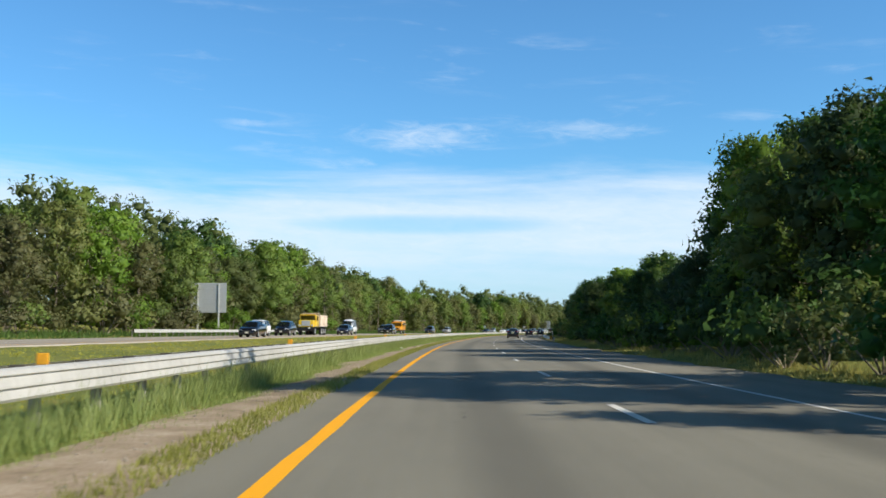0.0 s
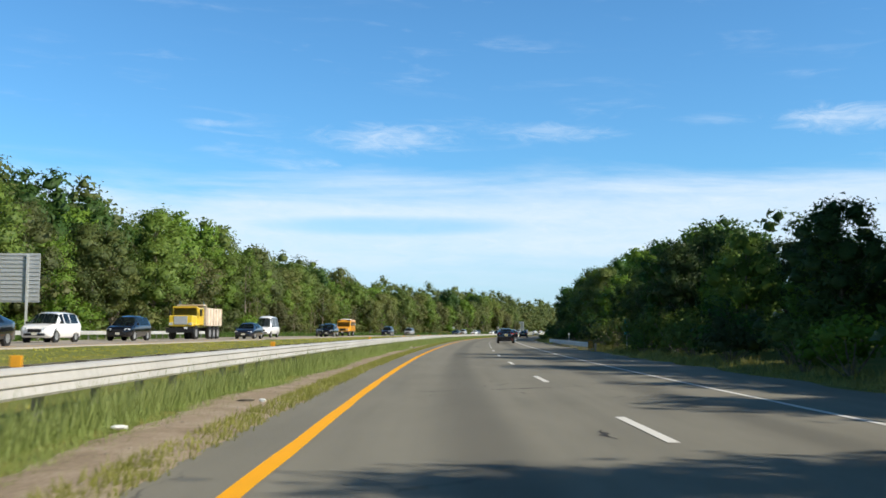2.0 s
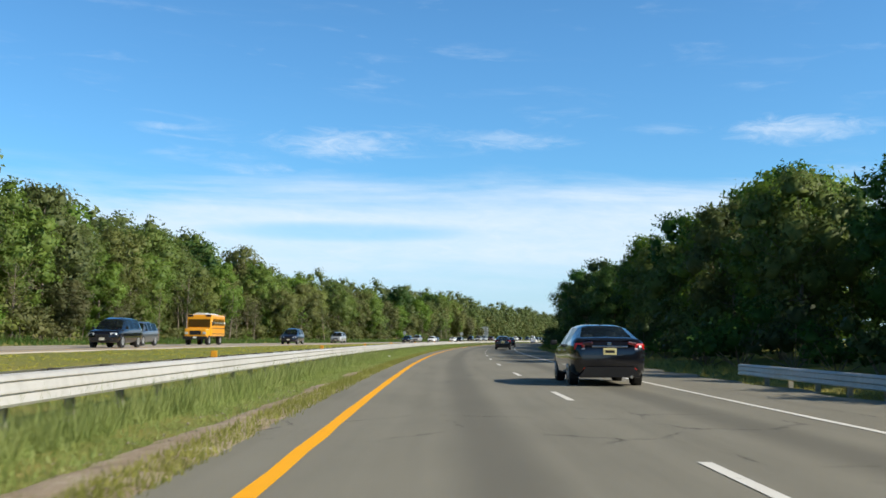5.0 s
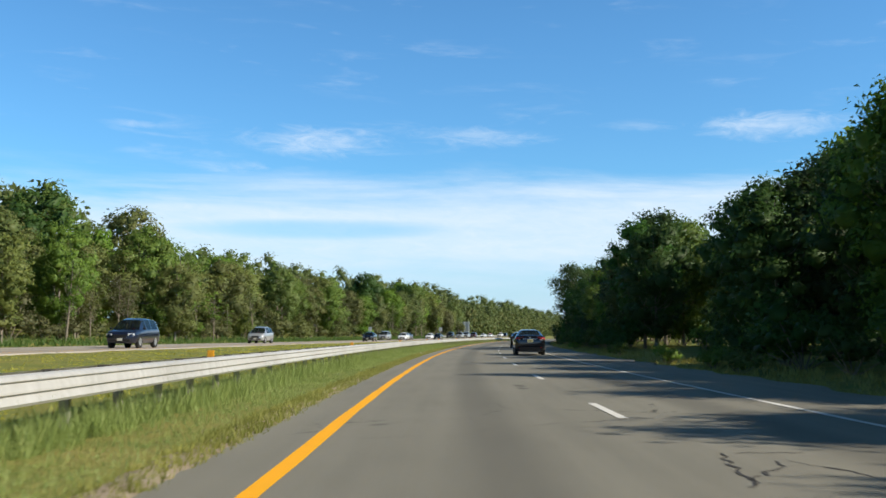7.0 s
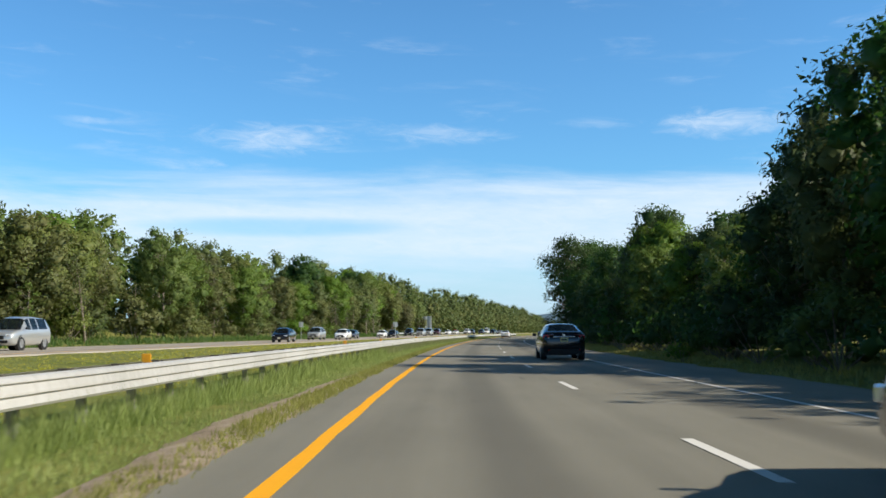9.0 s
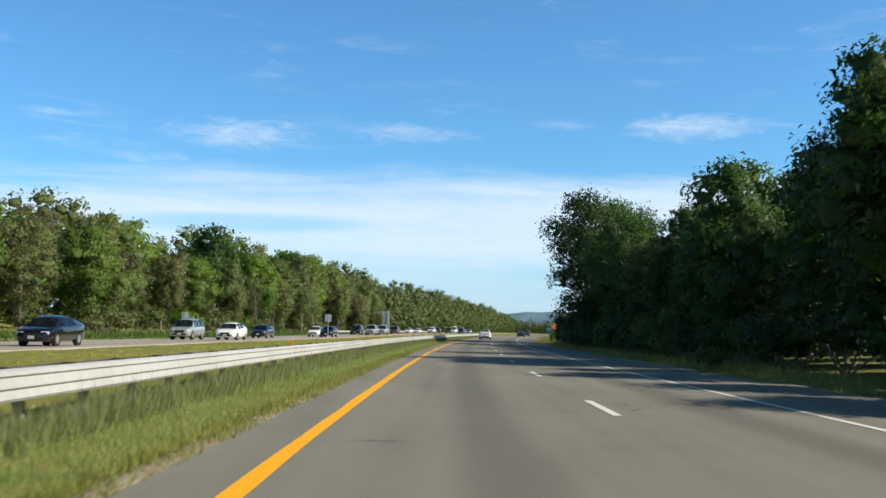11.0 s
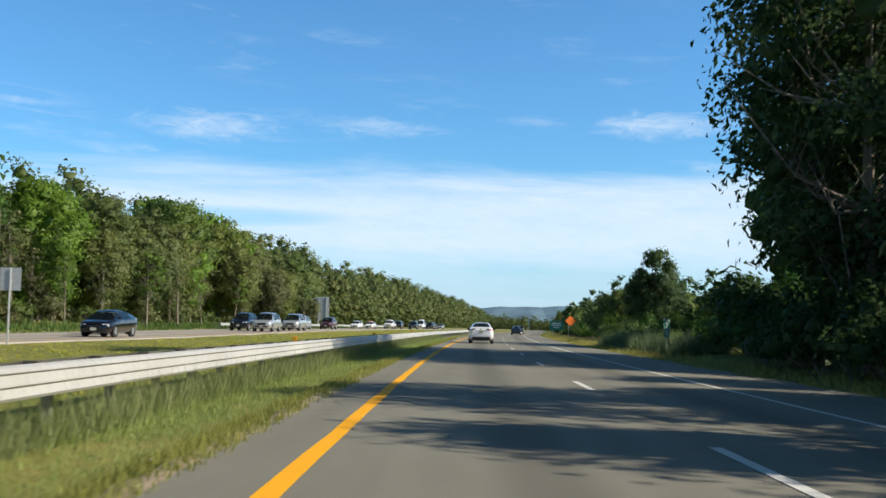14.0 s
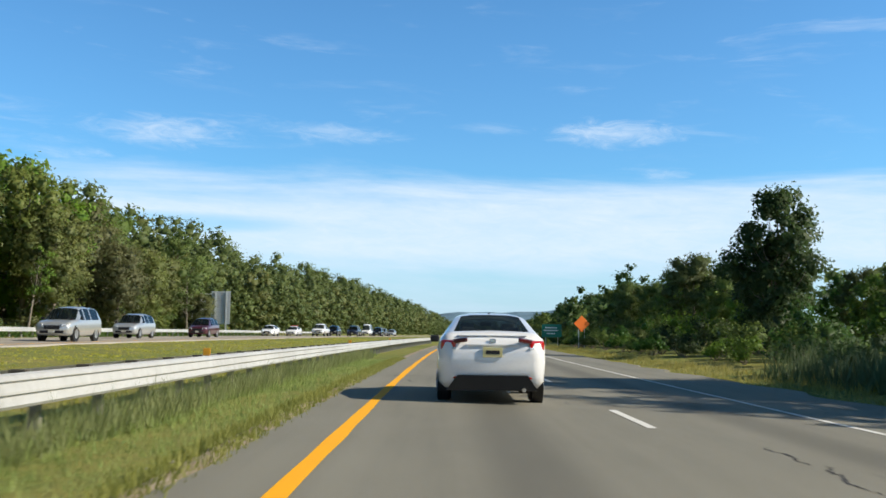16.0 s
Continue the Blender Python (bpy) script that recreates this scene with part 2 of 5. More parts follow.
M = {
    "road": asphalt("asphalt_main", (0.205, 0.194, 0.155), (1.85, 5.3)),
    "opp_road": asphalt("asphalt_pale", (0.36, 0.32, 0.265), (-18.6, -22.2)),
    "yellow": paint_line("yellow_paint", (0.93, 0.43, 0.008, 1), 0.66),
    "white": paint_line("white_paint", (0.72, 0.71, 0.67, 1), 0.56),
    "ground": bsdf("grass_ground", ground_build),
    "dirt": bsdf("gravel_dirt", dirt_build),
    "bark": bsdf("bark", bark_build),
    "steel": bsdf("galvanised_steel", steel_build),
    "post": plain("weathered_post", (0.085, 0.075, 0.06), 0.9, grain=0.3),
    "rail_post": plain("dull_zinc_post", (0.3, 0.29, 0.26), 0.7, 0.1, grain=0.25),
    "amber": plain("amber_reflector", (0.85, 0.38, 0.02), 0.35),
    "sign_back": plain("sign_aluminium", (0.46, 0.48, 0.49), 0.5, 0.2, grain=0.1),
    "sign_post": plain("sign_post_steel", (0.62, 0.63, 0.62), 0.5, 0.2),
    "orange": plain("orange_sign", (0.95, 0.2, 0.02), 0.45, grain=0.04),
    "green": plain("green_sign", (0.01, 0.22, 0.15), 0.45, grain=0.06),
    "letter": plain("white_sheeting", (0.8, 0.82, 0.8), 0.4, grain=0.04),
    "stone": plain("pale_stone", (0.33, 0.29, 0.235), 0.9, grain=0.35, scale=3.0),
    "tar": plain("crack_tar", (0.035, 0.032, 0.03), 0.9, grain=0.3),
    "black": plain("black_trim", (0.012, 0.012, 0.013), 0.5, grain=0.1),
    "leaf_a": leaf_mat("leaves_oak", (0.06, 0.105, 0.022), (0.135, 0.195, 0.038), (0.22, 0.265, 0.065)),
    "leaf_b": leaf_mat("leaves_maple", (0.075, 0.13, 0.026), (0.155, 0.23, 0.042), (0.26, 0.32, 0.075)),
    "leaf_c": leaf_mat("leaves_olive", (0.085, 0.11, 0.032), (0.165, 0.185, 0.055), (0.26, 0.255, 0.095)),
    # deep green leaves that also carry the shade of the shoulder's wood
    "leaf_d": leaf_mat("leaves_deep_shaded", (0.024, 0.06, 0.015), (0.06, 0.12, 0.026), (0.11, 0.17, 0.04)),
    "grass": leaf_mat("grass_blades", (0.16, 0.215, 0.06), (0.29, 0.36, 0.105), (0.46, 0.48, 0.21)),
    "grass_dry": leaf_mat("dry_grass_blades", (0.22, 0.21, 0.045), (0.4, 0.36, 0.085), (0.55, 0.47, 0.18)),
    "verge_weed": leaf_mat("olive_weeds", (0.15, 0.16, 0.04), (0.27, 0.27, 0.07), (0.4, 0.36, 0.12)),
    "reed": leaf_mat("reed_blades", (0.07, 0.13, 0.045), (0.13, 0.22, 0.07), (0.25, 0.31, 0.14)),
    "weed": leaf_mat("dark_weeds", (0.05, 0.085, 0.025), (0.1, 0.15, 0.04), (0.17, 0.2, 0.07)),
    # the hill's wood, with blue distance haze mixed into the base colour
    "far_wood_haze": plain("far_wood_haze", (0.12, 0.19, 0.24), 0.95, spec=0.1, grain=0.25, scale=0.03),
}

# ---- the road's line: heading to the right of +y, every 50 m from s = -40 ----
HEAD = (1.799, 3.324, 4.877, 7.061, 8.071, 10.16, 12.336, 14.086, 15.444, 17.027, 18.2, 19.25, 20.2, 21.2)
S_TAB = np.arange(-600.0, 2400.0, 2.0)
H_TAB = np.radians(np.interp(S_TAB, -40 + 50 * np.arange(len(HEAD)), HEAD))
_mid = (H_TAB[1:] + H_TAB[:-1]) / 2
X_TAB = np.concatenate([[0], np.cumsum(2 * np.sin(_mid))])
Y_TAB = np.concatenate([[0], np.cumsum(2 * np.cos(_mid))])
X_TAB -= np.interp(0, S_TAB, X_TAB)
Y_TAB -= np.interp(0, S_TAB, Y_TAB)


def heading(s):
    return np.interp(s, S_TAB, H_TAB)


def at(s, l):
    """World x and y at s metres along the yellow line and l metres to its right (arrays or numbers)."""
    h = heading(s)
    return np.interp(s, S_TAB, X_TAB) + l * np.cos(h), np.interp(s, S_TAB, Y_TAB) - l * np.sin(h)


def bank(s, l):
    """Rise of the banked curve, which falls to the right from s = 120 on; the ditch along the guardrail lies low."""
    return np.interp(s, [120, 250, 370, 900, 1200], [0, 0.006, 0.02, 0.02, 0]) * np.interp(l, [-10, -5.0, -3.7, -2.6, -0.8, 13], [5.25, 1.0, -2.2, -2.2, 2.05, -11.75])


def opp_z(s):
    """Height of the opposite carriageway."""
    return np.interp(s, [-200, 200, 280, 330, 430, 480, 560, 900], [0.5, 0.45, 0.32, 0.2, 0.18, 0.4, 0.5, 0.4])


def ground_z(s, l):
    zo = opp_z(s)
    xs = [-1500, -200, -75, -38, -29.5, -28, -14.8, -9, -4, -1.0, 0, 9.4, 11, 14, 40, 200, 1500]
    zs = [6, 6, 4.6, 0.75, 0, 0, 0, 0, 0.0, -0.02, -0.05, -0.05, -0.14, 0.12, 0.9, 2.5, 2.5]
    k = np.interp(l, [-60, -38, -29.5, -14.8, -9, -4], [0, 0.4, 1, 1, 0.45, 0])
    off = np.interp(l, [-29.5, -29, -15.4, -14.8], [0, -0.06, -0.06, -0.03])
    return np.interp(l, xs, zs) + zo * k + off


def pose_at(s, l, z, turn=0.0):
    x, y = at(s, l)
    return pose(float(x), float(y), float(z + bank(s, l)), 0, 0, -math.degrees(float(heading(s))) + turn)


def mesh_np(name, verts, faces, mat, uvs=None, smooth=False):
    """A mesh from arrays; faces all with the same corner count."""
    verts, faces = np.asarray(verts, dtype=np.float32), np.asarray(faces, dtype=np.int32)
    me = bpy.data.meshes.new(name)
    nf, c = faces.shape
    me.vertices.add(len(verts))
    me.vertices.foreach_set("co", verts.ravel())
    me.loops.add(nf * c)
    me.loops.foreach_set("vertex_index", faces.ravel())
    me.polygons.add(nf)
    me.polygons.foreach_set("loop_start", np.arange(nf, dtype=np.int32) * c)
    me.polygons.foreach_set("loop_total", np.full(nf, c, dtype=np.int32))
    me.polygons.foreach_set("use_smooth", np.full(nf, bool(smooth)))
    if uvs is not None:
        layer = me.uv_layers.new(name="UVMap")
        layer.data.foreach_set("uv", np.asarray(uvs, dtype=np.float32)[faces.ravel()].ravel())
    if mat is not None:
        me.materials.append(mat)
    me.update(calc_edges=True)
    return me


def grid_faces(n, m):
    i = np.arange(n - 1)[:, None] * m + np.arange(m - 1)[None, :]
    return np.stack([i, i + 1, i + 1 + m, i + m], -1).reshape(-1, 4)


def sweep(name, ss, profile, mat, smooth=False, jitter=0.0):
    """A strip: the cross-section profile (l, z), z a number or a function of s, carried along s. Points of l to the right give faces up."""
    ss = np.asarray(ss, float)
    v, uv = [], []
    rng = np.random.RandomState(len(name) * 7 + len(ss))
    for l, z in profile:
        ll = l(ss) if callable(l) else np.full_like(ss, l)
        zz = z(ss) if callable(z) else np.full_like(ss, z)
        if jitter:
            ll = ll + rng.uniform(-jitter, jitter, len(ss))
        zz = zz + bank(ss, ll)
        x, y = at(ss, ll)
        v.append(np.stack([x, y, zz], -1))
        uv.append(np.stack([ll, ss], -1))
    v, uv = np.stack(v, 1), np.stack(uv, 1)
    n, m = v.shape[:2]
    return mesh_np(name, v.reshape(-1, 3), grid_faces(n, m), mat, uv.reshape(-1, 2), smooth)


def wavy(base, amp, length, seed):
    r = np.random.RandomState(seed)
    k = [(r.uniform(0.5, 2.5) / length, r.uniform(0, 6.28), r.uniform(0.4, 1)) for _ in range(7)]
    return lambda s: base + amp * sum(a * np.sin(6.283 * f * s + p) for f, p, a in k) / 2.2


def structure(ob, label, category):
    return tagged(ob, label, category, kind="structure")


# ---- ground and carriageways ----
g_s = np.concatenate([np.arange(-600, -40, 40), np.arange(-40, 700, 4), np.arange(700, 2400, 40)]).astype(float)
g_l = [-1500, -700, -300, -150, -100, -75, -60, -48, -38, -33, -29.5, -29, -22, -15.4, -14.8, -12, -9, -6, -4, -2.5, -1.0, -0.6,
       3, 9.2, 9.6, 11, 12.5, 14, 18, 25, 40, 80, 200, 600, 1500]
bump = wavy(0, 0.03, 14, 3)
structure(new("ground", sweep("ground", g_s, [(l, (lambda s, l=l: ground_z(s, l) + (bump(s + l * 3) if l < -1.5 or l > 10 else 0))) for l in g_l],
                              M["ground"], smooth=True)), "rough grassy ground of verges, median and wood floor", "ground")

r_s = np.concatenate([np.arange(-130, -20, 3.0), np.arange(-20, 480, 0.8), np.arange(480, 1200, 3.0)])
edge_l, edge_r = wavy(-0.8, 0.06, 5, 5), wavy(9.5, 0.25, 12, 6)
structure(new("road", sweep("road", r_s, [(edge_l, -0.06), (edge_l, 0.0), (1.7, 0.0), (3.66, 0.0), (5.3, 0.0), (6.8, 0.0), (lambda s: edge_r(s), -0.02), (edge_r, -0.12)],
                            M["road"])), "worn grey asphalt carriageway with dark oil bands", "road")
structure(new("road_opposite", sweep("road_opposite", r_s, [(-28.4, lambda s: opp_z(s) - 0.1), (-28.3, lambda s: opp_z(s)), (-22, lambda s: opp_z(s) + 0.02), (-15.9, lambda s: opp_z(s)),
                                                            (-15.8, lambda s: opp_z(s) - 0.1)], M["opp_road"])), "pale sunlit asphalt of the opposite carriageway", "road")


def line_strip(name, s0, s1, l, width, z, mat, label, step=1.5):
    ss = np.linspace(s0, s1, max(2, int((s1 - s0) / step) + 1))
    zf = (lambda s: z(s)) if callable(z) else z
    ob = new(name, sweep(name, ss, [(l - width / 2, zf), (l + width / 2, zf)], mat, jitter=0.012 if s1 - s0 > 20 else 0.0))
    return structure(ob, label, "road marking")


line_strip("line_yellow", -60, 1100, 0.0, 0.165, 0.006, M["yellow"], "solid yellow edge line, chipped and worn")
line_strip("line_edge", -60, 1100, 6.62, 0.12, 0.006, M["white"], "solid white edge line along the shoulder")
line_strip("line_opposite_yellow", -60, 1100, -16.8, 0.16, lambda s: opp_z(s) + 0.022, M["yellow"], "solid yellow line of the opposite carriageway", 4)
line_strip("line_opposite_edge", -60, 1100, -24.1, 0.14, lambda s: opp_z(s) + 0.022, M["white"], "solid white line of the opposite carriageway", 4)
for i in range(-2, 80):
    s1 = 15.5 + 12.19 * i
    line_strip("lane_dash", s1 - 3.05, s1, 3.68, 0.13, 0.006, M["white"], "worn white lane dash", 0.75)
    if 2 < i < 60:
        line_strip("lane_dash_opposite", s1 - 3.05, s1, -20.4, 0.13, lambda s: opp_z(s) + 0.022, M["white"], "white lane dash of the opposite carriageway", 1.5)

d_s = np.arange(-30, 520, 0.3)
dirt_w = wavy(0, 0.3, 16, 11)
dirt_in = lambda s: np.interp(s, [-30, 110, 140, 175, 225, 245, 262, 275, 520], [-2.25, -2.1, -1.75, -1.2, -1.2, -1.6, -1.6, -1.0, -0.97]) + dirt_w(s) * np.interp(s, [140, 180], [1, 0.4])
structure(new("gravel_strip", sweep("gravel_strip", d_s, [(lambda s: np.minimum(dirt_in(s), -1.04), -0.035), (lambda s: np.minimum(dirt_in(s), -1.04) * 0.7 - 0.26, 0.014), (-0.87, 0.01), (-0.5, -0.03)], M["dirt"], smooth=True, jitter=0.05)),
          "bare gravel and dirt beside the asphalt edge", "dirt")
REFLECTORS = (11.5, 28.5, 45.9, 62.0, 78.0, 106.2, 130.9, 148.2, 165.5, 182.8, 200.9, 225.4, 251.4, 276.7, 292.2, 320.0, 347.3, 372.0, 397.4, 418.5, 444.4, 470.0, 495.0)

# ---- helpers for things ----
def empty(name, m, label="", category="", group="", kind=""):
    ob = new(name)
    ob.empty_display_size = 0.2
    ob.matrix_world = m
    return tagged(ob, label, category, group, kind)


def part(name, data, material, parent, label="", m=None):
    """Links a bmesh or a mesh as one mesh object under a thing or a part."""
    if isinstance(data, bmesh.types.BMesh):
        me = bpy.data.meshes.new(name)
        data.to_mesh(me)
        data.free()
    else:
        me = data
    if material is not None and not me.materials:
        me.materials.append(material)
    ob = new(name, me)
    ob.parent = parent
    if m is not None:
        ob.matrix_basis = m
    return tagged(ob, label)


def box(bm, sx, sy, sz, x=0, y=0, z=0, bevel=0.0, m=None):
    """A box of that size centred at x, y, z, with its edges bevelled."""
    mat = (m or Matrix()) @ Matrix.Translation((x, y, z)) @ Matrix.Diagonal((sx, sy, sz, 1))
    r = bmesh.ops.create_cube(bm, size=1.0, matrix=mat)
    if bevel:
        es = list({e for v in r["verts"] for e in v.link_edges})
        bmesh.ops.bevel(bm, geom=es, offset=bevel, segments=2, affect="EDGES", profile=0.6)
    return bm


def cyl(bm, r0, r1, p0, p1, n=10):
    """A tapered rod from p0 to p1."""
    p0, p1 = Vector(p0), Vector(p1)
    d = p1 - p0
    m = Matrix.Translation((p0 + p1) / 2) @ d.to_track_quat("Z", "Y").to_matrix().to_4x4()
    bmesh.ops.create_cone(bm, cap_ends=True, segments=n, radius1=r0, radius2=r1, depth=d.length, matrix=m)
    return bm


# ---- guardrails ----
W_BEAM = [(0.0, 0.158), (0.045, 0.14), (0.08, 0.105), (0.082, 0.095), (0.05, 0.08), (0.056, 0.062), (0.08, -0.005), (0.083, -0.025), (0.046, -0.042), (0.054, -0.06), (0.082, -0.128), (0.06, -0.158)]


def beam(name, s0, s1, l, zc, side, parent, label):
    """A W-beam rail from s0 to s1; side 1 has its face to the right."""
    ss = np.arange(s0, s1 + 0.1, 1.9)
    prof = [(l + side * d, (lambda s, z=z: zc(s) + z)) for d, z in (W_BEAM if side < 0 else W_BEAM[::-1])]
    me = sweep(name, ss, prof, M["steel"])
    return part(name, me, None, parent, label)


def rail_post():
    bm = bmesh.new()
    box(bm, 0.12, 0.07, 0.74, 0, 0, 0.32, 0.006)
    return bm


POST = bpy.data.meshes.new("post")
_b = rail_post()
_b.to_mesh(POST)
_b.free()
POST.materials.append(M["rail_post"])
BLOCK = bpy.data.meshes.new("blockout")
_b = box(bmesh.new(), 0.17, 0.1, 0.29, 0, 0, 0, 0.008)
_b.to_mesh(BLOCK)
_b.free()
BLOCK.materials.append(M["post"])


def guardrail(name, s0, s1, l, double, zb, label, pitch=1.9, zc=0.57, face=1):
    g = empty(name, Matrix(), label, "guardrail", kind="structure")
    zf = lambda s: zb(s) + zc
    beam("rail_beam", s0, s1, l - face * 0.083, zf, face, g, "galvanised steel W-beam facing the road")
    if double:
        beam("rail_beam", s0, s1, l - 0.083 - 0.55, lambda s: zf(s) - 0.02, -face, g, "galvanised steel W-beam facing the median")
    for s in np.arange(s0 + 0.3, s1, pitch):
        off = face * (-0.083 - (0.275 if double else 0.26))
        z = float(zb(s))
        part("post", POST, None, g, m=pose_at(s, l + off, z))
        part("blockout", BLOCK, None, g, m=pose_at(s, l - face * 0.173, z + zc))
        if double:
            part("blockout", BLOCK, None, g, m=pose_at(s, l - 0.083 - 0.46, z + zc))
    return g


RAIL_L = -2.75
guardrail("guardrail", -8, 560, RAIL_L, True, lambda s: np.zeros_like(s) * 1.0, "long double-sided steel guardrail on timber posts in the median grass")
guardrail("guardrail", 116, 158, 9.9, False, lambda s: np.zeros_like(s) - 0.29, "steel guardrail beside the shoulder, in shade", face=-1)
guardrail("guardrail", 92, 170, -29.2, False, lambda s: opp_z(s), "steel guardrail beyond the opposite carriageway")
guardrail("guardrail", 488, 640, -29.2, False, lambda s: opp_z(s), "steel guardrail beyond the opposite carriageway")


def reflector(s):
    r = empty("delineator", pose_at(s, RAIL_L - 0.36, 0.64), "amber delineator on a white bracket on the guardrail", "delineator", "delineators on the guardrail")
    part("bracket", box(bmesh.new(), 0.14, 0.04, 0.07, 0, 0, 0.03, 0.006), M["letter"], r, "white bracket")
    part("reflector", box(bmesh.new(), 0.13, 0.03, 0.13, 0, -0.012, 0.13, 0.01), M["amber"], r, "amber reflector")
    return r


for s in REFLECTORS:
    reflector(s)

# ---- woods ----
def ball():
    """The points and faces of a ball of 12 points."""
    bm = bmesh.new()
    bmesh.ops.create_icosphere(bm, subdivisions=1, radius=1.0)
    v = np.array([p.co[:] for p in bm.verts])
    f = np.array([[p.index for p in q.verts] for q in bm.faces])
    bm.free()
    return v, f


BALL, BALL_F = ball()


def leaf_cloud(rng, centres, radii, per, size, flat=0.85, kite=False, core=0.4, axis=None):
    """Pointed leaf sprays in clumps, and a small dark core in each clump. Gives vertices and faces."""
    V, F = [], []
    n0, NV = 0, []
    mid = np.mean(centres, axis=0) if axis is None else None
    for ci, (c, r) in enumerate(zip(centres, radii)):
        n = max(20, int(per * r * r))
        d = rng.normal(size=(n, 3))
        d /= np.linalg.norm(d, axis=1)[:, None] + 1e-9
        d[:, 2] = np.where(d[:, 2] < -0.3, -d[:, 2], d[:, 2])
        # sprays near the shell, and some that stick out beyond it
        rad = r * np.where(rng.uniform(size=n) < 0.12, rng.uniform(1.0, 1.4, n), rng.uniform(0.35, 1.08, n) ** 0.7)
        p = c + d * rad[:, None] * [1, 1, flat]
        nz = d * 0.6 + rng.normal(size=(n, 3)) * 0.5 + [0, 0, 0.3]
        nz *= np.sign((nz * d).sum(1) + 1e-6)[:, None]
        nz /= np.linalg.norm(nz, axis=1)[:, None]
        out = c - (mid if axis is None else axis[ci])
        soft = d * 0.6 + out / (np.linalg.norm(out) + 1e-6) * 0.45 + nz * 0.3
        soft /= np.linalg.norm(soft, axis=1)[:, None] + 1e-9
        a = np.cross(nz, rng.normal(size=(n, 3)))
        a /= np.linalg.norm(a, axis=1)[:, None] + 1e-9
        b = np.cross(nz, a)
        sz = (size * rng.uniform(0.5, 1.45, n))[:, None]
        wide = rng.uniform(0.28, 0.55, n)[:, None]
        root = p - a * sz * 0.5
        s1 = p + (b * wide - a * rng.uniform(-0.3, 0.3, n)[:, None] + nz * 0.1) * sz
        s2 = p - (b * wide * rng.uniform(0.2, 1.0, n)[:, None] - nz * 0.1) * sz
        tip = p + (a * 0.62 - nz * 0.15) * sz
        if kite:
            V.append(np.stack([root, s2, tip, s1], 1).reshape(-1, 3))
            F.append(n0 + np.arange(n * 4).reshape(n, 4))
            NV.append(np.repeat(soft, 4, 0))
            n0 += n * 4
        else:
            V.append(np.stack([root - b * sz * 0.12, tip, s1], 1).reshape(-1, 3))
            f = n0 + np.arange(n * 3).reshape(n, 3)
            F.append(np.concatenate([f, f[:, 2:]], 1))
            NV.append(np.repeat(soft, 3, 0))
            n0 += n * 3
        # an uneven core of dense foliage that closes the clump's middle
        k = BALL * (rng.uniform(0.5, 1.2, (len(BALL), 1)) * r * core) * [1, 1, flat]
        V.append(c + k)
        out = out / (np.linalg.norm(out) + 1e-6)
        q = BALL * 0.75 + out * 0.45
        NV.append(q / np.linalg.norm(q, axis=1)[:, None])
        F.append(n0 + np.concatenate([BALL_F, BALL_F[:, 2:]], 1))
        n0 += len(BALL)
    return np.concatenate(V), np.concatenate(F), np.concatenate(NV)


ARRAYS = {}


def leaf_mesh(name, V, F, NV, mat):
    tri = F[:, 2] == F[:, 3]
    quads, tris = F[~tri], F[tri][:, :3]
    f = np.concatenate([quads[:, :3], quads[:, [0, 2, 3]], tris])
    # leaves of one clump are shaded softly, as one rounded mass
    n_geo = np.cross(V[f[:, 1]] - V[f[:, 0]], V[f[:, 2]] - V[f[:, 0]])
    turn = (n_geo * NV[f[:, 0]]).sum(1) < 0
    f[turn] = f[turn][:, ::-1]
    me = mesh_np(name, V, f, mat, smooth=True)
    me.normals_split_custom_set_from_vertices(NV.astype(np.float32))
    ARRAYS[me.name] = (V, f, NV)
    return me


def rod_arrays(p0, p1, r0, r1, n=6):
    p0, p1 = np.asarray(p0, float), np.asarray(p1, float)
    d = p1 - p0
    d /= np.linalg.norm(d) + 1e-9
    a = np.cross(d, [0.3, 0.8, 0.5])
    a /= np.linalg.norm(a)
    b = np.cross(d, a)
    t = np.arange(n) * 2 * np.pi / n
    ring = np.cos(t)[:, None] * a + np.sin(t)[:, None] * b
    v = np.concatenate([p0 + ring * r0, p1 + ring * r1])
    i = np.arange(n)
    f = np.stack([i, (i + 1) % n, (i + 1) % n + n, i + n], -1)
    return v, f


def wood_mesh(name, rods, mat):
    V, F, n0 = [], [], 0
    for r in rods:
        v, f = rod_arrays(*r)
        V.append(v)
        F.append(f + n0)
        n0 += len(v)
    me = mesh_np(name, np.concatenate(V), np.concatenate(F), mat, smooth=True)
    ARRAYS[me.name] = (np.concatenate(V), np.concatenate(F), None)
    return me


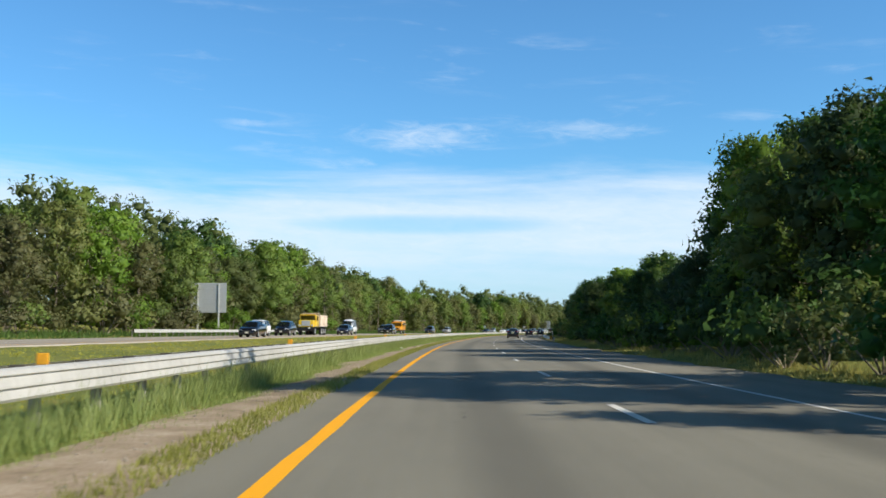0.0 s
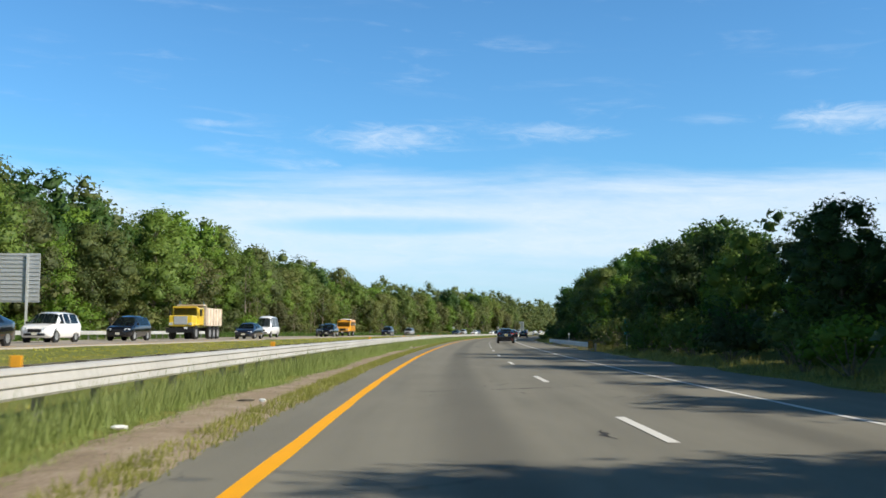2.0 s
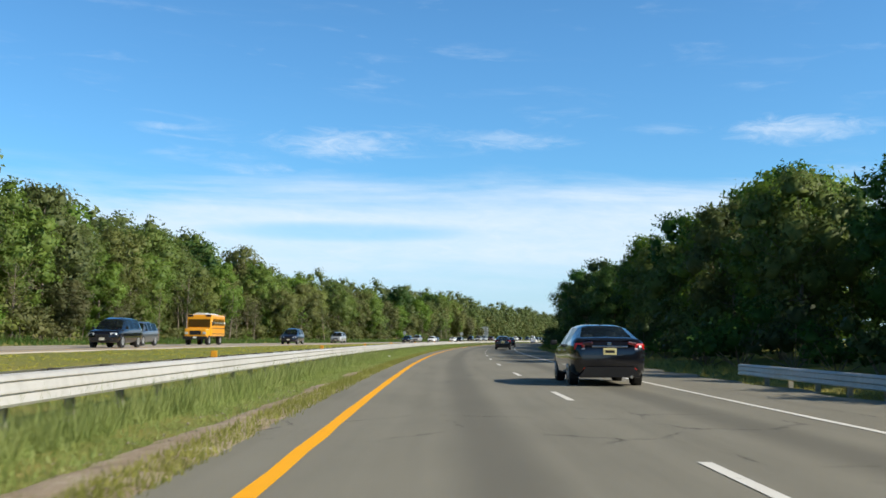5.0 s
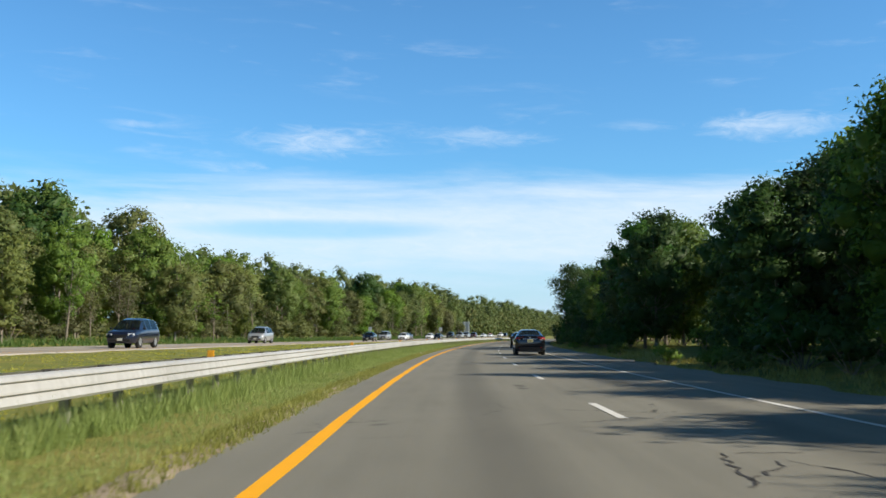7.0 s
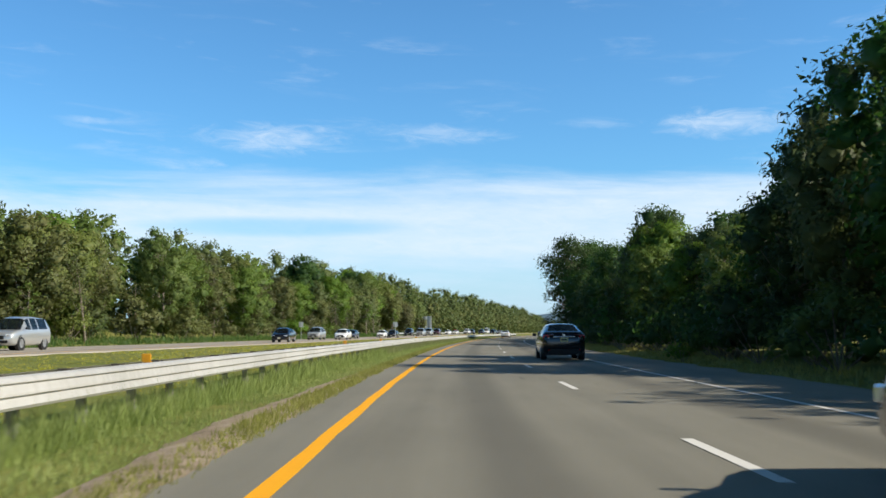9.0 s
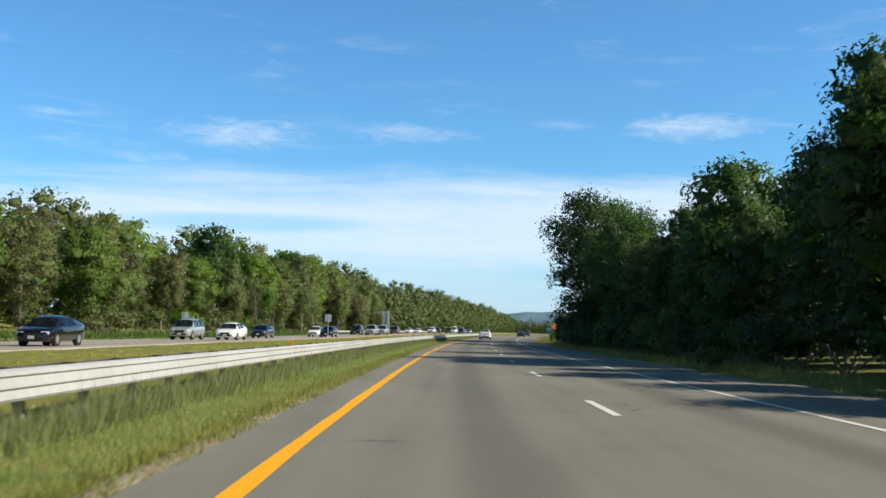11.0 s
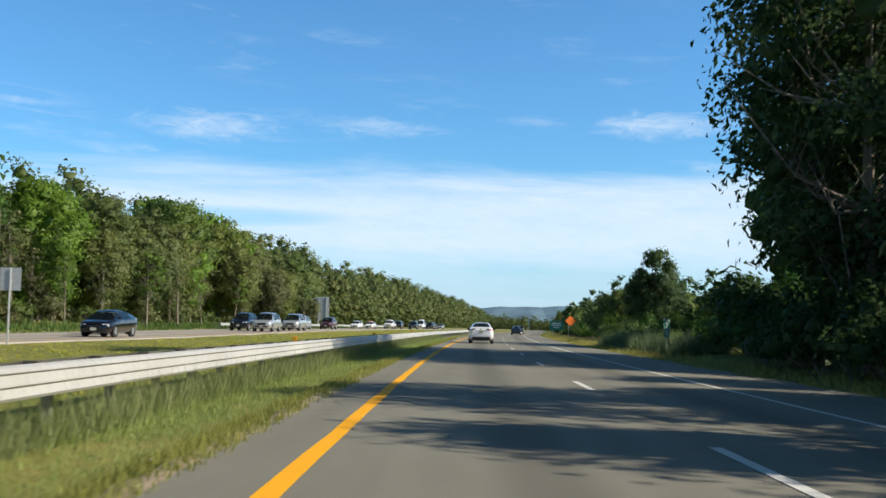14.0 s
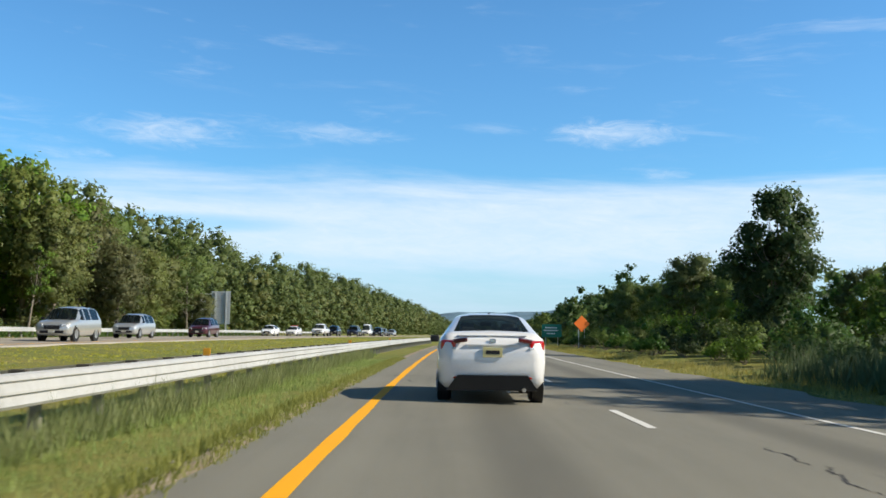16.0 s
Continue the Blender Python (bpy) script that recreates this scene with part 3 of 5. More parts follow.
def tree_proto(seed, height, spread, bottom, mat, per, size, clumps, sparse=0.0, twigs=False, trunk_r=0.2, kite=False, core=0.4):
    """Trunk and crown meshes of one tree, standing at the origin."""
    rng = np.random.RandomState(seed)
    rods, bend = [], rng.uniform(-0.03, 0.03, 2) * height
    pts = [np.array([bend[0] * (z ** 2), bend[1] * (z ** 2), height * z]) for z in (-0.02, 0.2, 0.4, 0.6, 0.78, 0.93)]
    rr = [trunk_r * f for f in (1.25, 0.95, 0.75, 0.5, 0.3, 0.08)]
    for i in range(5):
        rods.append((pts[i], pts[i + 1], rr[i], rr[i + 1], 8))
    centres, radii = [], []
    lean = rng.uniform(-0.12, 0.12, 2) * spread
    for i in range(clumps):
        u = (i + 0.5) / clumps
        # clumps lie round an egg, which is widest above its middle
        v = 1 - 2 * u
        a = i * 2.4 + rng.uniform(-0.7, 0.7)
        wide = math.sqrt(max(0.0, 1 - v * v)) * (1.0 - 0.22 * max(0, v) + (0.12 if v < 0 else 0)) * rng.uniform(0.62, 1.08)
        half = height * (1 - bottom) / 2
        z = (bottom * height + half - v * half * rng.uniform(0.88, 1.06)) / height
        r = spread * rng.uniform(0.24, 0.42)
        c = np.array([math.cos(a) * wide * spread * 0.82 + lean[0], math.sin(a) * wide * spread * 0.82 + lean[1], height * z - r * 0.3])
        z = min(0.95, max(0.1, z))
        if rng.uniform() > sparse:
            centres.append(c)
            radii.append(r)
        k = min(4, int(z * 5))
        base = pts[k] * 0.6 + pts[max(0, k - 1)] * 0.4
        mid = base * 0.45 + c * 0.55 - np.array([0, 0, 0.06 * height * rng.uniform(0, 1)])
        r0 = trunk_r * (0.42 - 0.3 * z)
        rods.append((base, mid, r0, r0 * 0.6, 5))
        rods.append((mid, c + [0, 0, r * 0.4], r0 * 0.6, r0 * 0.15, 5))
        if twigs:
            for _ in range(3):
                e = mid + rng.uniform(-1, 1, 3) * spread * 0.28 + [0, 0, spread * 0.25]
                rods.append((mid, e, r0 * 0.4, r0 * 0.08, 4))
    for z in (0.4, 0.52, 0.64, 0.76, 0.87):        # the crown's middle, round the stem
        k = min(4, int(z * 5))
        centres.append(pts[k] * 0.5 + pts[k + 1] * 0.5 + rng.normal(size=3) * 0.08 * spread)
        radii.append(spread * (0.44 if z < 0.8 else 0.3) * (0.5 if sparse > 0.12 else 1.0))
    V, F, NV = leaf_cloud(rng, centres, radii, per, size, 0.85, kite, core)
    return wood_mesh("trunk", rods, M["bark"]), leaf_mesh("crown", V, F, NV, M[mat])


def shrub_proto(seed, height, spread, mat, per, size):
    rng = np.random.RandomState(seed)
    n = 9
    centres, radii, rods = [], [], []
    for i in range(n):
        a, w = i * 2.4, spread * math.sqrt((i + 0.3) / n) * 0.75
        r = spread * rng.uniform(0.3, 0.45)
        c = np.array([math.cos(a) * w, math.sin(a) * w, max(r * 0.5, height * rng.uniform(0.35, 0.9) - r * 0.6)])
        centres.append(c)
        radii.append(r)
        rods.append(((0, 0, -0.1), c, 0.04, 0.015, 5))
    V, F, NV = leaf_cloud(rng, centres, radii, per, size, 0.9, True, 0.42)
    V[:, 2] = np.maximum(V[:, 2], -0.05)
    return wood_mesh("trunk", rods, M["bark"]), leaf_mesh("crown", V, F, NV, M[mat])


PROTO = {
    # name: (meshes, label)
    "oak": (tree_proto(1, 16, 5.2, 0.1, "leaf_a", 66, 0.41, 36, core=0.6), "tall leafy broadleaf tree with a full dark green crown"),
    "oak2": (tree_proto(2, 16, 5.0, 0.12, "leaf_d", 66, 0.41, 36, core=0.6), "tall deep green broadleaf tree with a rounded crown"),
    "maple": (tree_proto(3, 14, 4.8, 0.08, "leaf_b", 66, 0.41, 34, core=0.6), "bright green broadleaf tree with a dense crown"),
    "maple2": (tree_proto(4, 15, 4.2, 0.1, "leaf_b", 70, 0.4, 32, core=0.6), "slender bright green broadleaf tree"),
    "oak_far": (tree_proto(16, 16, 5.2, 0.1, "leaf_a", 34, 0.58, 28, core=0.66), "tall leafy green trees in the second rows of the wood"),
    "deep_far": (tree_proto(17, 16, 5.0, 0.14, "leaf_d", 34, 0.58, 28, core=0.66), "tall deep green trees in the second rows of the wood"),
    "maple_far": (tree_proto(18, 15, 4.8, 0.1, "leaf_b", 34, 0.58, 26, core=0.66), "bright green trees in the second rows of the wood"),
    "olive": (tree_proto(5, 15, 4.6, 0.24, "leaf_c", 66, 0.39, 32, 0.06, True, core=0.5), "olive green broadleaf tree in thin leaf with pale limbs"),
    "olive2": (tree_proto(6, 13, 4.4, 0.2, "leaf_c", 66, 0.41, 30, 0.06, True, core=0.5), "smaller olive tree in thin leaf"),
    "bare": (tree_proto(7, 12, 3.4, 0.4, "leaf_c", 36, 0.3, 20, 0.4, True, 0.13, core=0.05), "half bare grey tree with thin pale twigs"),
    "pale": (tree_proto(9, 13, 2.6, 0.42, "leaf_b", 70, 0.36, 15, 0.15, True, 0.17, core=0.2), "slender tree with a bare pale trunk and a small crown"),
    "shade": (tree_proto(8, 15, 5.6, 0.06, "leaf_d", 84, 0.32, 56, 0.2, True, 0.26, True, 0.22), "tall tree with ragged outer sprays, shade put into its dark leaf colour"),
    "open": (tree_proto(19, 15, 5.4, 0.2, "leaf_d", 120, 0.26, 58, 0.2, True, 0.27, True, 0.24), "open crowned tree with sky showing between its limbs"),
    "round": (tree_proto(10, 10, 3.3, 0.06, "leaf_d", 260, 0.24, 44, 0.0, False, 0.2, True), "solitary rounded green tree with layered foliage"),
    "shrub": (shrub_proto(12, 3.0, 2.2, "leaf_a", 150, 0.21), "leafy green shrub at the wood's edge"),
    "shrub_dark": (shrub_proto(15, 3.4, 2.4, "leaf_d", 130, 0.23), "dark green shrub, the wood's shade also put into its leaf colour"),
    "shrub2": (shrub_proto(13, 2.4, 2.0, "leaf_b", 150, 0.2), "bright green shrub at the wood's edge"),
    "shrub3": (shrub_proto(14, 4.2, 2.6, "leaf_c", 90, 0.3), "olive green thicket at the wood's edge"),
}
MADE, FAR = {}, {}


def second_rows():
    """The trees behind the first row, which hide one another: joined, one mesh for each kind."""
    for kind, places in FAR.items():
        (trunk, crown), label = PROTO[kind]
        made = None
        for mesh, name in ((crown, "wood"), (trunk, "trunks")):
            V, f, NV = ARRAYS[mesh.name]
            vs, ns, fs = [], [], []
            for i, m in enumerate(places):
                a = np.array(m)
                vs.append(V @ a[:3, :3].T + a[:3, 3])
                fs.append(f + i * len(V))
                if NV is not None:
                    k = NV @ a[:3, :3].T
                    ns.append(k / (np.linalg.norm(k, axis=1)[:, None] + 1e-9))
            me = mesh_np(name, np.concatenate(vs), np.concatenate(fs), mesh.materials[0], smooth=True)
            if ns:
                me.normals_split_custom_set_from_vertices(np.concatenate(ns).astype(np.float32))
                made = tagged(new("wood", me), label, "trees", kind="stuff")
            else:
                part("trunks", me, None, made)


def plant(kind, s, l, scale=1.0, tall=1.0, turn=None, dz=0.0):
    """One tree or shrub of a kind at s, l."""
    rng = random.Random(int(s * 131 + l * 977))
    z = float(ground_z(s, l)) + dz
    m = pose_at(s, l, z - 0.05, rng.uniform(0, 360) if turn is None else turn) @ Matrix.Rotation(radians(rng.uniform(-8, 8) if kind in ("pale", "bare") else 0.0), 4, "X") @ Matrix.Diagonal((scale, scale, scale * tall, 1))
    if kind.endswith("_far"):
        FAR.setdefault(kind, []).append(m)
        return None
    shrub = kind.startswith("shrub")
    if kind not in MADE:
        (trunk, crown), label = PROTO[kind]
        t = empty("shrub" if shrub else "tree", m, label, "shrub" if shrub else "tree", "wood edge shrubs" if shrub else "roadside wood")
        part("trunk", trunk, None, t)
        part("crown", crown, None, t)
        MADE[kind] = t
        return t
    t = copy_thing(MADE[kind], m)
    t.matrix_basis = m
    return t


def left_height(s):
    """How the height of the wood beyond the opposite carriageway changes along the road."""
    return float(np.interp(s, [70, 150, 178, 196, 230, 300, 335, 400, 450, 490, 525, 560, 620], [0.96, 0.97, 1.18, 1.14, 1.02, 1.08, 0.9, 0.9, 1.0, 1.13, 1.05, 1.08, 1.14]))


def row(rng, s0, s1, step, l0, jit, kinds, scale, jit_s=0.2):
    s = s0
    while s < s1:
        plant(rng.choice(kinds), s + rng.uniform(-step, step) * 0.3, l0 + rng.uniform(-jit, jit), scale * (left_height(s) if l0 < -36 else 1.0) * rng.uniform(1 - jit_s, 1 + jit_s), rng.uniform(0.9, 1.12))
        s += step * rng.uniform(0.8, 1.2)


def wood(name, mat, seed, rows, label, low=0.06):
    """Trees deeper in the wood, of which only tops and gaps show: one joined mesh. rows: s0, s1, step, l, jitter, height."""
    r = np.random.RandomState(seed)
    C, R, X = [], [], []
    for s0, s1, step, l0, jit, height in rows:
        for s in np.arange(s0, s1, step):
            ss, l, h = s + r.uniform(-0.65, 0.65) * step, l0 + r.uniform(-jit, jit), height * r.uniform(0.66, 1.16) * (left_height(s) if l0 < 0 else 1.0)
            x, y = at(ss, l)
            g = float(ground_z(ss, l) + bank(ss, l))
            for k in range(13):
                a, q = k * 2.4 + r.uniform(0, 1), low + (1.0 - low) * (k + r.uniform(0, 1)) / 13
                w = 0.28 * h * math.sin(math.pi * min(1, q * 0.8 + 0.12)) * r.uniform(0.5, 1)
                C.append(np.array([x + math.cos(a) * w, y + math.sin(a) * w, g + h * q - 0.08 * h]))
                R.append(h * r.uniform(0.09, 0.15) * (0.8 if q > 0.85 else 1.0))
                X.append((x, y, g + h * 0.55))
    V, F, NV = leaf_cloud(r, C, R, 11, 0.7, core=0.55, axis=np.array(X))
    return tagged(new(name, leaf_mesh(name, V, F, NV, M[mat])), label, "trees", kind="stuff")


rng = random.Random(4)
# wood beyond the opposite carriageway
row(rng, 70, 205, 5.0, -33.6, 1.2, ["shrub", "shrub2", "shrub3", "shrub3"], 1.05, 0.35)
row(rng, 205, 330, 5.0, -34.6, 1.0, ["shrub", "shrub3", "shrub3"], 0.75, 0.35)
row(rng, 330, 445, 7.0, -34.4, 1.4, ["shrub", "shrub2", "shrub3", "shrub3"], 1.0, 0.35)
row(rng, 445, 560, 7.0, -34.8, 1.2, ["shrub", "shrub2", "shrub3"], 0.72, 0.35)
row(rng, 70, 300, 7.5, -38.5, 1.8, ["maple", "maple2", "olive", "olive2", "oak", "maple"], 0.76)
row(rng, 300, 560, 7.0, -38.5, 1.8, ["olive", "olive2", "maple2", "bare", "oak", "maple", "olive"], 0.76)
row(rng, 70, 560, 8.5, -45.0, 2.0, ["oak_far", "deep_far", "maple_far", "olive", "maple_far", "oak_far"], 0.88)
wood("wood", "leaf_a", 21, [(76, 620, 9, -49.5, 2, 9), (80, 1000, 12, -52, 3, 16.5), (90, 1300, 14, -64, 3, 18.5), (560, 1300, 11, -39, 2, 11), (565, 1300, 13, -46, 2, 14)], "dense wood of dark green trees beyond the opposite carriageway")
wood("wood", "leaf_b", 22, [(86, 1000, 12, -53, 3, 16), (97, 1300, 14, -66, 3, 18), (566, 1300, 12, -37, 2, 9), (560, 1300, 15, -50, 3, 15)], "dense wood of bright green trees beyond the opposite carriageway")
wood("wood", "leaf_c", 23, [(83, 700, 21, -50, 3, 14), (570, 1100, 15, -38, 2, 10)], "olive trees in the wood beyond the opposite carriageway")
for a, b in ((205, 330), (445, 560)):
    row(rng, a, b, 9.5, -32.9, 1.2, ["pale", "pale", "bare", "olive2"], 0.56, 0.3)
    row(rng, a, b, 8.0, -36.3, 1.4, ["pale", "maple2", "bare", "olive2"], 0.72)
# wood beside the shoulder
for s, l, k, sc in ((14, 16.0, "oak", 0.82), (20, 17.5, "oak2", 0.74), (9, 15.5, "oak2", 0.5)):
    plant(k, s, l, sc)
row(rng, 14, 112, 4.0, 12.6, 0.8, ["shrub", "shrub_dark", "shrub2", "shrub"], 0.85, 0.3)
row(rng, 34, 56, 5.0, 17.0, 1.0, ["oak", "oak2", "oak2"], 0.58, 0.1)
row(rng, 56, 112, 5.5, 17.0, 1.2, ["maple", "oak2", "oak2"], 0.36, 0.1)
row(rng, 36, 66, 6.0, 23.0, 1.0, ["oak", "oak2"], 0.5)
row(rng, 66, 92, 6.0, 27.0, 1.5, ["oak", "oak2", "oak2"], 0.5)
row(rng, 92, 118, 6.0, 27.0, 1.5, ["oak", "oak2", "oak2"], 0.36, 0.12)
for s, l, sc, tall in ((80, 29.5, 0.74, 1.34), (85, 30.5, 0.78, 1.48), (91, 31.5, 0.82, 1.5), (97, 32.5, 0.82, 1.42), (104, 34.0, 0.8, 1.46), (110, 35.5, 0.74, 1.38), (119, 37.5, 0.74, 1.2)):
    plant("deep_far", s, l, sc, tall)
row(rng, 30, 96, 6.0, 34.0, 1.8, ["oak_far", "deep_far", "deep_far"], 0.86, 0.08)
row(rng, 96, 124, 6.0, 34.0, 1.8, ["oak_far", "deep_far", "deep_far"], 0.54, 0.1)
row(rng, 106, 132, 4.5, 22.0, 1.2, ["oak2", "oak"], 0.4, 0.1)
row(rng, 108, 130, 5.0, 31.0, 1.5, ["deep_far"], 0.46, 0.1)
row(rng, 114, 212, 4.0, 13.6, 1.0, ["shrub", "shrub_dark", "shrub_dark"], 0.8, 0.3)
row(rng, 128, 156, 5.5, 18.5, 1.2, ["oak", "oak2"], 0.37, 0.12)
row(rng, 156, 178, 6.0, 18.5, 1.4, ["maple", "oak", "oak2"], 0.52, 0.12)
row(rng, 178, 212, 5.0, 18.5, 1.2, ["maple", "oak", "oak2"], 0.55, 0.08)
row(rng, 128, 152, 7.0, 26.5, 1.8, ["oak_far", "deep_far", "maple_far"], 0.45)
row(rng, 152, 162, 5.5, 27.0, 1.5, ["oak_far", "deep_far", "deep_far"], 0.66, 0.08)
row(rng, 162, 178, 4.5, 29.5, 1.5, ["oak_far", "maple_far", "deep_far"], 0.82, 0.05)
row(rng, 178, 197, 5.5, 27.5, 1.5, ["oak_far", "deep_far", "deep_far"], 0.58, 0.08)
row(rng, 198, 213, 4.5, 26.0, 1.0, ["oak_far", "maple_far", "deep_far"], 0.82, 0.05)
row(rng, 212, 226, 3.6, 13.0, 0.8, ["shrub_dark", "shrub_dark", "shrub"], 0.85, 0.3)
row(rng, 259, 398, 3.6, 13.0, 0.8, ["shrub_dark", "shrub_dark", "shrub"], 0.85, 0.3)
for s, l, sc in ((232, 17.2, 0.6), (236, 17.8, 0.8), (241, 18.6, 0.5), (251, 17.6, 0.72), (254, 18.4, 0.55)):
    plant("shrub2", s, l, sc)
row(rng, 213, 232, 5.0, 18.8, 0.8, ["oak", "oak2", "oak2"], 0.6, 0.05)
row(rng, 229, 258, 5.0, 23.0, 0.8, ["oak", "oak2", "oak2"], 0.58, 0.04)
row(rng, 228, 258, 3.6, 20.6, 0.8, ["shrub_dark", "shrub_dark", "shrub"], 1.2, 0.2)
row(rng, 273, 283, 5.0, 16.2, 1.0, ["oak", "oak2", "oak2"], 0.51, 0.05)
row(rng, 284, 300, 5.5, 16.4, 1.0, ["oak", "oak2", "maple2"], 0.47, 0.06)
plant("oak2", 280, 19.5, 0.78)
plant("oak", 273, 20.0, 0.7)
for s in (305, 311, 317):
    plant("oak2", s, 18.5, 0.49)
for s, l in ((230, 16.4), (235, 16.7)):
    plant("oak2", s, l, 0.52)
for s, l, tall in ((60, 26.5, 1.02), (66, 27.3, 1.08), (71, 28.0, 1.14), (75.5, 28.6, 1.2)):
    plant("deep_far", s, l, 0.84, tall)
for s, l, sc in ((109.2, 14.5, 0.38), (113.2, 14.4, 0.4), (118.4, 14.8, 0.38), (262, 16.0, 0.6), (267, 15.8, 0.64), (374.5, 16.2, 0.48), (379, 15.6, 0.6)):
    plant("oak2", s, l, sc)
row(rng, 300, 330, 5.5, 17.0, 1.3, ["oak", "oak2", "oak2"], 0.49)
row(rng, 325, 335, 4.0, 18.5, 1.0, ["oak2", "oak"], 0.66, 0.06)
row(rng, 332, 358, 4.5, 16.6, 0.8, ["oak", "oak2", "oak2"], 0.46, 0.08)
plant("oak2", 343.5, 16.0, 0.62)
plant("oak2", 359.0, 16.0, 0.58)
row(rng, 361, 369, 4.0, 16.8, 1.0, ["oak", "oak2"], 0.48, 0.1)
row(rng, 364, 376, 5.0, 17.0, 1.3, ["oak2"], 0.5)
row(rng, 214, 226, 7.0, 25.0, 1.5, ["oak_far", "deep_far"], 0.76)
row(rng, 226, 236, 6.0, 29.5, 1.2, ["oak_far", "deep_far"], 0.76, 0.06)
row(rng, 236, 262, 5.0, 28.5, 1.0, ["oak_far", "deep_far", "maple_far"], 0.9, 0.06)
row(rng, 258, 284, 8.0, 25.0, 1.8, ["oak_far", "deep_far", "deep_far"], 0.68, 0.1)
row(rng, 286, 340, 7.0, 25.0, 1.5, ["oak_far", "deep_far", "deep_far"], 0.55, 0.07)
row(rng, 340, 382, 6.0, 24.0, 1.2, ["oak_far", "deep_far", "deep_far"], 0.72, 0.06)
row(rng, 342, 380, 8.0, 33.0, 1.5, ["oak_far", "deep_far"], 0.92, 0.08)
for s, l in ((216, 10.9), (221, 11.3), (228, 10.8), (247, 11.2), (281, 11.0), (330, 11.2)):
    plant("shrub2", s, l, 0.42)
# the tall trees in shade, and the open stretch after them
for s, l, sc, tall in ((370, 19.0, 0.56, 1.0), (375, 18.0, 0.6, 1.0), (380, 19.5, 0.6, 1.0), (385.5, 17.0, 0.74, 1.08), (413, 19.5, 0.85, 1.15)):
    plant("shade", s, l, sc, tall)
row(rng, 380, 412, 2.6, 12.6, 0.7, ["shrub_dark"], 0.9, 0.25)
row(rng, 412, 428, 2.6, 15.6, 0.5, ["shrub_dark"], 0.9, 0.2)
row(rng, 384, 430, 3.5, 18.0, 1.2, ["shrub_dark"], 1.3, 0.25)
for s, l, sc in ((388, 18.5, 0.6), (394, 18.2, 0.55), (400, 19.2, 0.56), (407, 20.5, 0.6)):
    plant("oak2", s, l, sc)
row(rng, 428, 560, 3.4, 15.2, 1.2, ["shrub", "shrub2", "shrub_dark"], 0.62, 0.3)
row(rng, 397, 424, 4.5, 30.0, 1.2, ["deep_far", "oak_far"], 0.9, 0.08)
for s, l, sc in ((443, 25.5, 0.88), (447, 27.0, 0.94), (451, 28.5, 0.98)):
    plant("deep_far", s, l, sc)
for s, l, sc in ((404, 14.2, 0.96), (410, 17.2, 0.95), (417, 19.8, 0.95)):
    plant("open", s, l, sc, 1.14)
row(rng, 428, 600, 5.0, 20.0, 1.8, ["shrub", "shrub", "shrub_dark"], 1.0, 0.3)
row(rng, 440, 505, 4.6, 27.5, 2.5, ["maple", "oak", "oak2"], 0.34, 0.15)
row(rng, 505, 532, 6.5, 27.0, 2.5, ["maple", "oak", "oak2"], 0.47, 0.1)
row(rng, 532, 640, 6.5, 27.0, 2.5, ["maple", "oak", "oak2"], 0.58, 0.1)
plant("round", 489, 21.0, 0.86, 1.16)
plant("round", 499, 24.5, 0.66)
# leaf_d here puts part of the wood's shade into the leaf colour
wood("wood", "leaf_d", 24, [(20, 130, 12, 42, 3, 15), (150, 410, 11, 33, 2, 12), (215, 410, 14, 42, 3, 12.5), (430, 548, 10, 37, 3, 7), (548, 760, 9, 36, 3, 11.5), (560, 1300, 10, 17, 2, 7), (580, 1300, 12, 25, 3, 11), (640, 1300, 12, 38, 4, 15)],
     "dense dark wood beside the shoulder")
wood("wood", "leaf_b", 25, [(436, 760, 12, 38, 3, 7), (566, 1300, 11, 16, 2, 6), (590, 1300, 14, 28, 3, 10)], "bright green trees in the wood beside the shoulder")
second_rows()
# the far end of the road
wood("wood", "leaf_a", 26, [(1090, 1110, 6, l, 5, 7) for l in range(-34, 16, 4)] + [(1180, 1200, 6, l, 5, 8) for l in range(-60, 60, 5)] + [(1310, 1320, 4, l, 6, 11) for l in range(-60, 130, 8)] + [(1420, 1440, 9, l, 6, 13) for l in range(-200, 300, 12)], "distant trees where the road bends out of sight")


def ridge():
    """The low wooded hill on the horizon, with the haze put into its colour."""
    a = np.radians(np.arange(-40, 75, 0.6))
    r = np.random.RandomState(5)
    prof = 22 + 14 * np.sin(a * 5.0 + 0.6) + 7 * np.sin(a * 13 + 2)
    prof = np.interp(np.degrees(a), [-40, 5, 14, 22, 34, 75], [0.9, 0.9, 1.0, 1.25, 0.7, 0.8]) * (prof + 26) * 0.42
    v = []
    for f, d in ((0.0, 1380), (0.55, 1450), (1.0, 1560), (0.6, 1750)):
        z = prof * f + (r.uniform(-1.6, 1.6, len(a)) if f else -3)
        v.append(np.stack([np.sin(a) * d, np.cos(a) * d, z], -1))
    v = np.stack(v, 1)
    tagged(new("hill", mesh_np("hill", v.reshape(-1, 3), grid_faces(len(a), 4), M["far_wood_haze"], smooth=False)), "low wooded hill on the horizon, blue haze put into its colour", "hill", kind="structure")


ridge()


